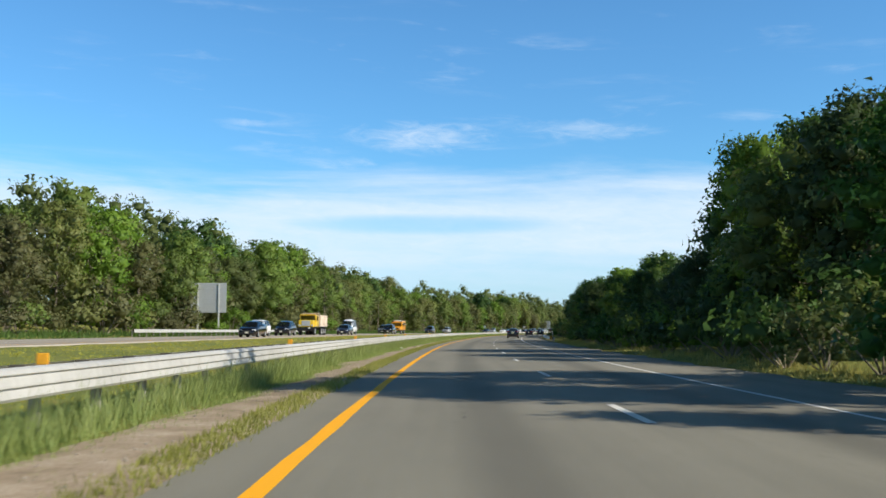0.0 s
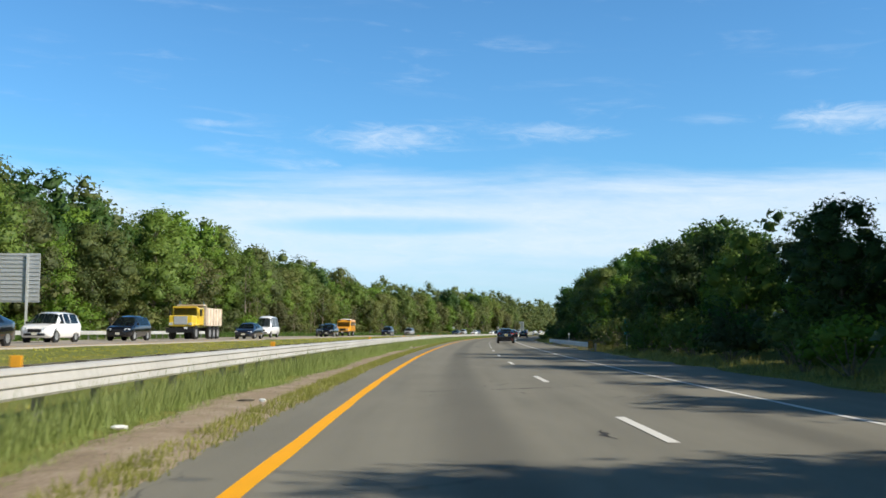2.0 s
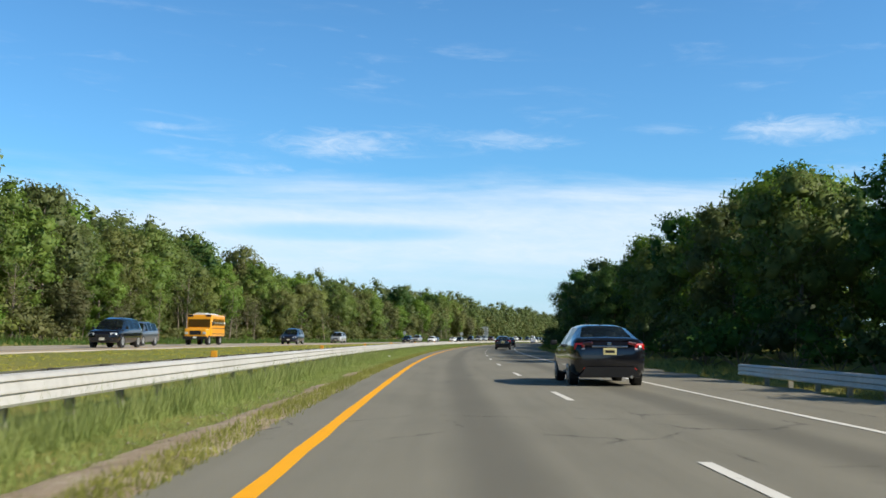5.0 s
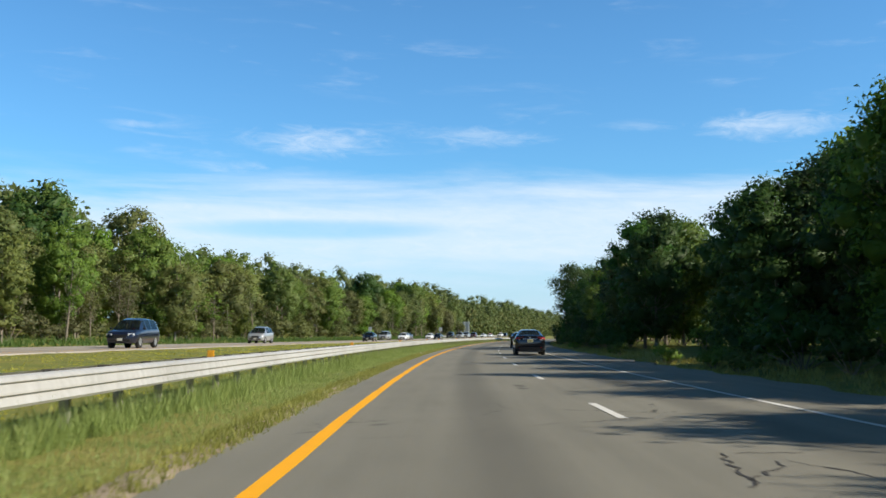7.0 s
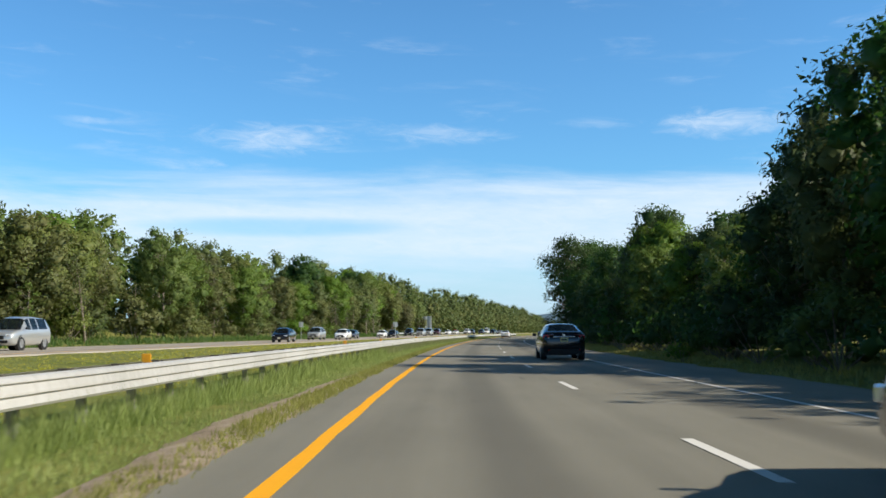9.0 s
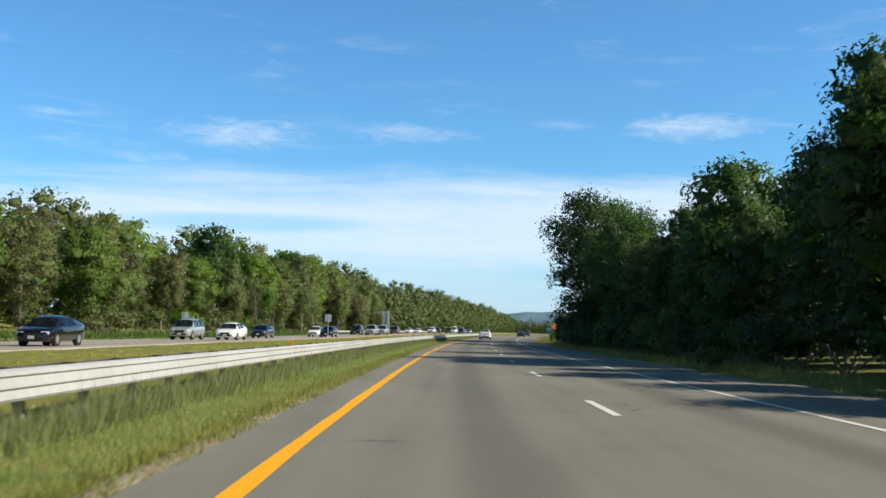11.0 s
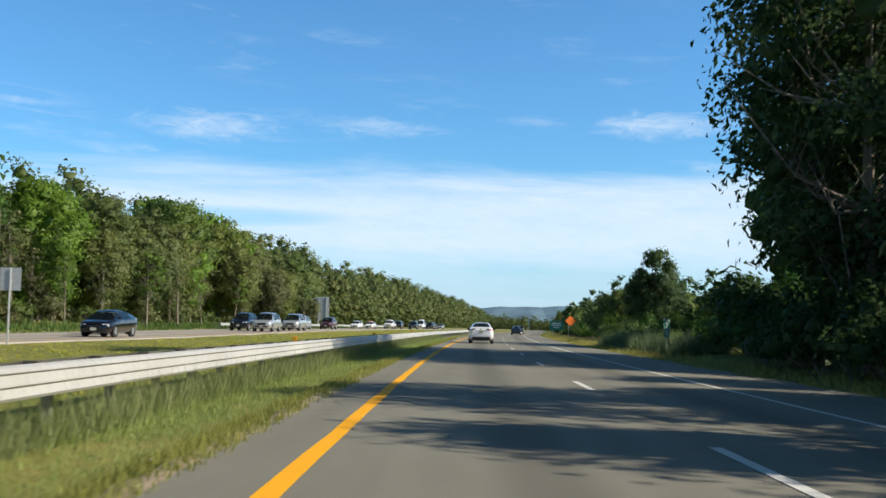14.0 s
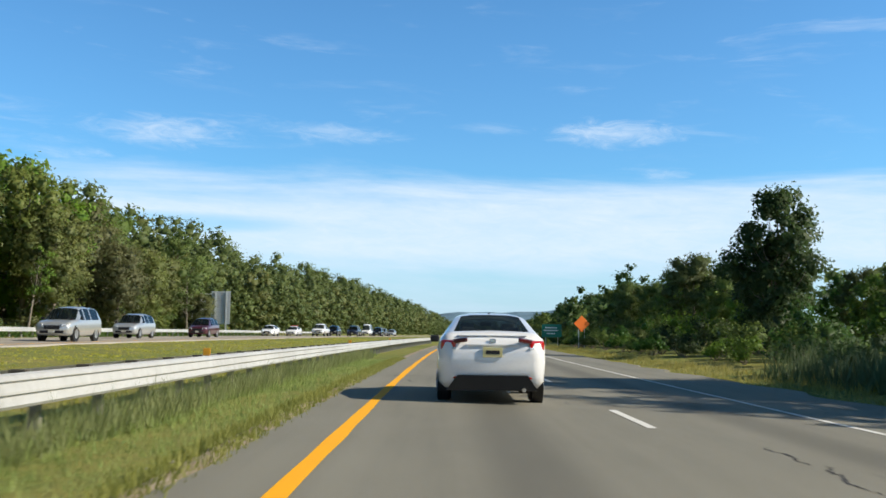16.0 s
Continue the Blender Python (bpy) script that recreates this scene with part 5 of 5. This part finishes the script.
for kind, colour, s, l, lab in (
    ("suv", "white_paint_car", 109.9, -22.2, "white sport utility car coming the other way"),
    ("sedan", "black_car", 93.5, -18.6, "black sedan with its lamps on, coming the other way"),
    ("suv", "black_car", 123.0, -22.2, "black sport utility car coming the other way"),
    ("sedan", "navy", 144.5, -18.6, "dark blue sedan beside a yellow tipper truck"),
    ("van", "white_paint_car", 167.5, -22.2, "white high-roofed van coming the other way"),
    ("suv", "black_car", 188.5, -18.6, "black sport utility car far down the opposite carriageway"),
    ("suv", "grey", 203.0, -22.2, "grey minivan in front of a school bus"),
    ("suv", "navy", 242.7, -18.6, "dark blue sport utility car coming the other way"),
    ("suv", "silver", 289.7, -22.2, "silver sport utility car coming the other way"),
    ("sedan", "black_car", 341.0, -18.6, "black sedan coming the other way"),
    ("sedan", "white_paint_car", 377.5, -18.6, "white sedan with dark windows, coming the other way"),
    ("suv", "silver", 376.7, -22.2, "silver car coming the other way"),
    ("sedan", "navy", 404.5, -22.2, "dark blue car coming the other way by a small sign"),
    ("sedan", "black_car", 426.5, -18.6, "black sedan coming the other way out of shade"),
    ("sedan", "white_paint_car", 436.0, -22.2, "white car coming the other way"),
    ("suv", "silver", 466.0, -18.6, "silver sport utility car in the slow queue"),
    ("suv", "black_car", 471.5, -22.2, "black sport utility car in the slow queue"),
    ("suv", "silver", 478.7, -18.6, "pale silver sport utility car at the head of the queue"),
    ("suv", "silver", 500.0, -22.2, "silver grey car in the slow queue"),
    ("suv", "maroon", 519.2, -22.2, "maroon sport utility car in the slow queue"),
    ("sedan", "white_paint_car", 564.7, -25.6, "white sedan stopped on the far shoulder"),
    ("sedan", "white_paint_car", 581.2, -25.6, "white patrol car stopped on the far shoulder"),
    ("pickup", "white_paint_car", 583.2, -21.8, "white pickup truck in the slow queue"),
    ("suv", "black_car", 598.2, -22.2, "black car behind a white pickup truck"),
    ("suv", "navy", 597.2, -18.6, "dark blue car in the slow queue"),
    ("van", "white_paint_car", 640.0, -22.2, "white van far back in the queue"),
    ("suv", "black_car", 630.0, -18.6, "black car far back in the queue"),
    ("suv", "grey", 668.0, -22.2, "grey car far back in the queue"),
    ("sedan", "silver", 655.0, -18.6, "silver car far back in the queue"),
):
    c = vehicle(kind, colour, s, l, lab)
    if "patrol" in lab:
        lamp(c, "light_bar", "tail", 1.1, 0.26, 0.11, 0, -0.2, 1.53, bevel=0.03, label="red and blue roof light bar")


def big_wheels(t, xs, ys, r):
    for y in ys:
        for x in xs:
            wheel(t, x, y, r, 0.3)


def tipper_truck(s, l):
    t = empty("tipper_truck", pose_at(s, l, opp_z(s) + 0.021, 180), "yellow tipper truck with a worn beige body, coming the other way", "truck", "vehicles on the road")
    part("chassis", box(bmesh.new(), 0.9, 8.2, 0.3, 0, -0.4, 0.85, 0.03), M["black"], t)
    cab = part("cab", box(bmesh.new(), 2.3, 1.7, 1.55, 0, 1.9, 1.95, 0.12), M["truck_yellow"], t, "yellow cab")
    bm = box(bmesh.new(), 2.05, 1.5, 0.95, 0, 3.35, 1.55, 0.1)
    part("bonnet", bm, M["truck_yellow"], t, "square yellow bonnet")
    part("windscreen", box(bmesh.new(), 1.95, 0.05, 0.66, 0, 2.77, 2.3, 0.02), M["glass"], cab)
    part("roof_visor", box(bmesh.new(), 2.1, 0.3, 0.12, 0, 2.85, 2.74, 0.03), M["truck_yellow"], cab)
    for x in (-1.16, 1.16):
        part("side_window", box(bmesh.new(), 0.04, 0.8, 0.6, x, 2.1, 2.3, 0.01), M["glass"], cab)
        part("wing_mirror", box(bmesh.new(), 0.12, 0.1, 0.5, x * 1.16, 2.8, 2.2, 0.03), M["black"], cab)
        part("headlight", box(bmesh.new(), 0.3, 0.06, 0.2, x * 0.72, 4.12, 1.3, 0.02), M["clear"], t)
        part("mudguard", box(bmesh.new(), 0.35, 1.2, 0.12, x * 0.88, 3.2, 1.22, 0.04), M["truck_yellow"], t)
        cyl(pipe := bmesh.new(), 0.08, 0.08, (x * 0.9, 0.95, 1.2), (x * 0.9, 0.95, 3.3), 10)
        part("exhaust_stack", pipe, M["chrome"], t)
    part("grille", box(bmesh.new(), 1.15, 0.06, 0.7, 0, 4.11, 1.6, 0.02), M["sign_back"], t, "grey radiator grille")
    part("front_bumper", box(bmesh.new(), 2.4, 0.2, 0.4, 0, 4.2, 0.75, 0.05), M["black"], t)
    part("number_plate", box(bmesh.new(), 0.31, 0.02, 0.155, -0.5, 4.31, 0.95, 0.004), M["letter"], t)
    b = bmesh.new()
    box(b, 2.4, 5.0, 0.1, 0, -2.0, 1.2)
    for x in (-1.2, 1.2):
        box(b, 0.08, 5.0, 1.55, x, -2.0, 1.95, 0.02)
        for k in range(6):
            box(b, 0.12, 0.1, 1.45, x * 1.03, -4.3 + k * 0.92, 1.95, 0.02)
    box(b, 2.4, 0.08, 1.75, 0, 0.5, 2.05, 0.02)
    box(b, 2.4, 0.08, 1.45, 0, -4.5, 1.9, 0.02)
    box(b, 2.3, 1.0, 0.1, 0, 0.9, 2.95, 0.03)
    part("tipper_body", b, M["beige"], t, "worn beige steel tipper body with ribs")
    heap = bmesh.new()
    bmesh.ops.create_icosphere(heap, subdivisions=3, radius=1.0, matrix=Matrix.Translation((0, -2.0, 2.35)) @ Matrix.Diagonal((1.1, 2.3, 0.55, 1)))
    for v in heap.verts:
        v.co += Vector(noise.noise_vector(v.co * 1.7)) * 0.12
    part("load", heap, M["dirt"], t, "heap of earth")
    big_wheels(t, (-1.08, 1.08), (3.2, -1.1, -2.4, -3.7), 0.52)
    return t


tipper_truck(140.0, -22.4)


def school_bus(s, l):
    t = empty("school_bus", pose_at(s, l, opp_z(s) + 0.021, 180), "short yellow school bus coming the other way", "bus", "vehicles on the road")
    b = bmesh.new()
    box(b, 2.3, 4.6, 2.0, 0, -0.6, 1.75, 0.16)
    body = part("body", b, M["bus_yellow"], t)
    r = bmesh.new()
    cyl(r, 1.16, 1.16, (0, -2.85, 2.0), (0, 1.62, 2.0), 28)
    bmesh.ops.scale(r, vec=(1, 1, 0.78), space=Matrix.Translation((0, 0, -2.0)), verts=r.verts)
    part("roof", r, M["letter"], t, "rounded pale roof")
    part("bonnet", box(bmesh.new(), 2.05, 1.3, 0.85, 0, 2.2, 1.05, 0.14), M["bus_yellow"], t)
    part("windscreen", box(bmesh.new(), 2.0, 0.06, 0.72, 0, 1.69, 1.95, 0.03), M["glass"], body)
    for x in (-0.82, 0.82):
        part("warning_lamp", box(bmesh.new(), 0.5, 0.1, 0.2, x, 1.66, 2.62, 0.03), M["black"], t, "black housing of the warning lamps")
        part("headlight", box(bmesh.new(), 0.3, 0.08, 0.2, x, 2.86, 1.05, 0.03), M["clear"], t)
        part("wing_mirror", box(bmesh.new(), 0.14, 0.08, 0.34, x * 1.62, 2.0, 1.9, 0.03), M["black"], t)
    for side in (-1, 1):
        for k in range(5):
            part("side_window", box(bmesh.new(), 0.03, 0.62, 0.6, side * 1.155, 1.0 - k * 0.78, 2.05, 0.01), M["glass"], body)
        for z in (1.0, 1.5):
            part("rub_rail", box(bmesh.new(), 0.03, 4.5, 0.06, side * 1.16, -0.6, z, 0.008), M["black"], body)
    part("grille", box(bmesh.new(), 1.0, 0.05, 0.35, 0, 2.86, 1.08, 0.02), M["black"], t)
    part("front_bumper", box(bmesh.new(), 2.2, 0.16, 0.28, 0, 2.92, 0.62, 0.04), M["black"], t)
    part("number_plate", box(bmesh.new(), 0.31, 0.02, 0.155, 0, 3.01, 0.66, 0.004), M["letter"], t)
    big_wheels(t, (-1.02, 1.02), (1.95, -1.7), 0.4)
    return t


school_bus(221.0, -22.3)


# ---- signs ----
def text_mesh(body, size, depth=0.004):
    cu = bpy.data.curves.new("lettering", "FONT")
    cu.body, cu.size, cu.extrude, cu.align_x, cu.align_y = body, size, depth, "CENTER", "CENTER"
    tmp = bpy.data.objects.new("tmp", cu)
    scene.collection.objects.link(tmp)
    me = bpy.data.meshes.new_from_object(tmp.evaluated_get(bpy.context.evaluated_depsgraph_get()))
    bpy.data.objects.remove(tmp)
    return me


def panel_sign_back(s, l, z, width, height, bottom, label):
    """A big road sign for the other direction, seen from behind: ribbed panel on two posts."""
    t = empty("road_sign", pose_at(s, l, z, 6), label, "road sign", "signs seen from behind")
    n = int(height / 0.3)
    pan = part("panel", box(bmesh.new(), width, 0.03, height, 0, 0.06, bottom + height / 2, 0.01), M["sign_back"], t, "grey aluminium back")
    for k in range(n):
        part("rib", box(bmesh.new(), width * 0.995, 0.05, 0.045, 0, 0.025, bottom + (k + 0.5) * height / n, 0.006), M["sign_back"], pan)
    for x in (-0.28, 0.3):
        b = bmesh.new()
        box(b, 0.2, 0.03, bottom + height + 0.15, x * width, -0.09, (bottom + height) / 2 - 0.15, 0.004)
        box(b, 0.03, 0.16, bottom + height + 0.15, x * width, -0.02, (bottom + height) / 2 - 0.15)
        part("post", b, M["sign_post"], t, "pale steel post")
    return t


panel_sign_back(127.9, -33.4, opp_z(128), 4.6, 3.8, 2.9, "large road sign on two pale posts, seen from behind")
panel_sign_back(561.0, -31.6, opp_z(561), 2.5, 4.4, 1.5, "tall narrow road sign seen from behind")


def open_sign(s, l, z, width, height):
    """A sign support without its panel: posts and cross rails alone."""
    t = empty("sign_frame", pose_at(s, l, z, 5), "open pale steel sign frame without its panel", "road sign", "signs seen from behind")
    for x in (-0.5, -0.1, 0.5):
        part("post", box(bmesh.new(), 0.14, 0.1, height + 0.3, x * width, 0, height / 2 - 0.15, 0.01), M["sign_post"], t)
    for k in range(4):
        part("cross_rail", box(bmesh.new(), width * 1.1, 0.06, 0.1, 0, -0.08, height * (0.42 + 0.18 * k), 0.01), M["sign_post"], t)
    return t


open_sign(562.0, -34.2, opp_z(562), 3.0, 5.8)


def small_sign_back(s, l, size, top, label):
    t = empty("small_sign", pose_at(s, l, float(ground_z(s, l)), 4), label, "road sign", "signs seen from behind")
    b = bmesh.new()
    box(b, 0.06, 0.04, top + 0.2, 0, 0, top / 2 - 0.1, 0.006)
    part("post", b, M["sign_post"], t)
    part("plate", box(bmesh.new(), size, 0.012, size * 1.1, 0, 0.03, top - size * 0.5, 0.004), M["sign_back"], t, "bare aluminium back")
    return t


small_sign_back(407.5, -15.3, 0.76, 2.75, "small square sign on one post in the median, seen from behind")
small_sign_back(401.0, -30.0, 0.76, 2.75, "small square sign beyond the opposite carriageway, seen from behind")


def orange_sign(s, l):
    t = empty("roadwork_sign", pose_at(s, l, float(ground_z(s, l)), 14), "orange diamond roadwork sign on two thin posts", "road sign")
    d = bmesh.new()
    box(d, 1.22, 0.02, 1.22, 0, 0, 0, 0.008, pose(0, 0, 2.55, 0, 45, 0))
    dia = part("diamond", d, M["orange"], t, "plain orange diamond panel")
    for x in (-0.32, 0.32):
        part("post", box(bmesh.new(), 0.06, 0.05, 2.3, x, 0.05, 1.05, 0.006), M["sign_post"], t)
    return t


orange_sign(533.0, 13.9)


def mile_marker(s, l, word, figures, turn=0.0):
    t = empty("mile_marker", pose_at(s, l, float(ground_z(s, l)) + 0.3, turn), "green mile marker with white figures and border on a post", "road sign")
    part("post", box(bmesh.new(), 0.06, 0.05, 2.0, 0, 0.035, 0.45, 0.005), M["sign_post"], t)
    p = part("plate", box(bmesh.new(), 0.36, 0.015, 1.06, 0, 0, 1.2, 0.005), M["green"], t, "green plate")
    for x in (-0.165, 0.165):
        part("border", box(bmesh.new(), 0.014, 0.004, 1.03, x, -0.0095, 1.2), M["letter"], p)
    for z in (0.69, 1.13, 1.715):
        part("border", box(bmesh.new(), 0.316, 0.004, 0.014, 0, -0.0095, z), M["letter"], p)
    if word:
        part("word", text_mesh(word, 0.15), M["letter"], p, "white word", pose(0, -0.012, 1.6, 90, 0, 0))
    for k, f in enumerate(figures):
        part("figure", text_mesh(f, 0.46), M["letter"], p, "white figure", pose(0, -0.012, 1.33 - 0.42 * k, 90, 0, 0))
    return t


mile_marker(428.0, 12.2, "MILE", "29", 8)
mile_marker(117.4, 12.4, "", "1")


def green_sign(s, l):
    t = empty("guide_sign", pose_at(s, l, float(ground_z(s, l)), -4), "green guide sign with white lettering bars on two posts", "road sign")
    p = part("panel", box(bmesh.new(), 2.6, 0.03, 1.7, 0, 0, 2.0, 0.01), M["green"], t, "green panel")
    for z, w in ((2.4, 1.6), (2.05, 1.9), (1.65, 1.1)):
        part("lettering_bar", box(bmesh.new(), w, 0.008, 0.17, -0.1, -0.02, z, 0.002), M["letter"], p)
    for x in (-0.8, 0.8):
        part("post", box(bmesh.new(), 0.09, 0.07, 1.5, x, 0.06, 0.6, 0.008), M["sign_post"], t)
    return t


green_sign(560.0, 12.6)


def rail_end(s, l):
    t = empty("end_marker", pose_at(s, l, -0.2), "yellow and black striped marker on the guardrail's end", "marker")
    p = part("plate", box(bmesh.new(), 0.3, 0.012, 0.42, 0, 0, 0.5, 0.004), M["amber"], t)
    for k in range(3):
        part("stripe", box(bmesh.new(), 0.3, 0.004, 0.06, 0, -0.008, 0.37 + k * 0.13, 0, None), M["black"], p)
    return t


rail_end(115.6, 9.85)


def thin_post(s, l, h):
    t = empty("delineator_post", pose_at(s, l, float(ground_z(s, l))), "thin roadside post with a white reflector", "delineator")
    part("post", box(bmesh.new(), 0.05, 0.03, h, 0, 0, h / 2, 0.005), M["sign_post"], t)
    part("reflector", box(bmesh.new(), 0.1, 0.012, 0.14, 0, -0.02, h - 0.05, 0.004), M["letter"], t)


thin_post(145.5, 11.0, 1.2)


def utility_pole(s, l, h):
    t = empty("utility_pole", pose_at(s, l, float(ground_z(s, l)), 20), "tall timber utility pole above the trees", "pole")
    part("pole", cyl(bmesh.new(), 0.2, 0.12, (0, 0, -0.3), (0, 0, h), 10), M["post"], t)
    for z in (h - 0.6, h - 1.8):
        part("crossarm", box(bmesh.new(), 2.6, 0.12, 0.14, 0, 0.16, z, 0.01), M["post"], t)


utility_pole(860, -55, 17.0)


# ---- cracks and patches in the asphalt ----
def crack(s0, l0, s1, l1, width, seed, label="dark winding crack in the asphalt"):
    """A winding crack from one place to another."""
    r = random.Random(seed)
    n = max(8, int(math.hypot(s1 - s0, l1 - l0) / 0.09))
    bm = bmesh.new()
    prev, ds, dl = None, 0.0, 0.0
    for i in range(n + 1):
        u = i / n
        ds, dl = ds * 0.8 + r.uniform(-0.07, 0.07), dl * 0.8 + r.uniform(-0.05, 0.05)
        s, l = s0 + (s1 - s0) * u + ds, l0 + (l1 - l0) * u + dl
        w = width * r.uniform(0.35, 1.5) * (0.4 + math.sin(math.pi * min(1, u * 1.02)))
        a, b = ((s - w, l), (s + w, l)) if abs(l1 - l0) > abs(s1 - s0) else ((s, l - w), (s, l + w))
        pts = []
        for q in (a, b):
            x, y = at(*q)
            pts.append(bm.verts.new((float(x), float(y), 0.0042 + float(bank(*q)))))
        if prev:
            bm.faces.new((prev[0], prev[1], pts[1], pts[0]))
        prev = pts
    bmesh.ops.recalc_face_normals(bm, faces=bm.faces)
    if sum(f.normal.z for f in bm.faces) < 0:
        bmesh.ops.reverse_faces(bm, faces=bm.faces)
    me = bpy.data.meshes.new("crack")
    bm.to_mesh(me)
    bm.free()
    me.materials.append(M["tar"])
    structure(new("crack", me), label, "crack")


crack(46.9, 2.20, 45.5, 2.15, 0.030, 1)
crack(46.7, 3.86, 45.8, 3.79, 0.030, 2)
crack(340.3, 4.36, 339.3, 4.50, 0.014, 3)
crack(339.3, 4.50, 338.8, 4.79, 0.014, 4)
crack(191.3, 3.86, 189.1, 3.51, 0.016, 5)
crack(189.1, 3.51, 190.8, 4.35, 0.014, 6)
crack(190.8, 4.35, 189.7, 4.74, 0.014, 7)
crack(191.2, 3.93, 191.5, 4.71, 0.012, 8)
crack(437.2, 4.52, 435.7, 4.54, 0.012, 9)
crack(435.7, 4.54, 433.9, 4.37, 0.014, 10)
crack(127.2, 2.53, 126.3, 2.59, 0.030, 11)
crack(62.5, 3.16, 61.7, 3.13, 0.030, 12)
crack(261.5, 2.96, 260.4, 2.96, 0.020, 13)
litter(124.2, -2.06, (0.5, 0.1, 0.05), "beige", "pale splintered plank on the gravel", "wood_scrap", 70)
litter(122.5, -1.72, (0.3, 0.12, 0.06), "post", "dark piece of wood at the edge of the grass", "wood_scrap", 70)
litter(344.2, -1.38, (0.2, 0.14, 0.04), "letter", "pale flat scrap at the asphalt's edge", "litter", 70)
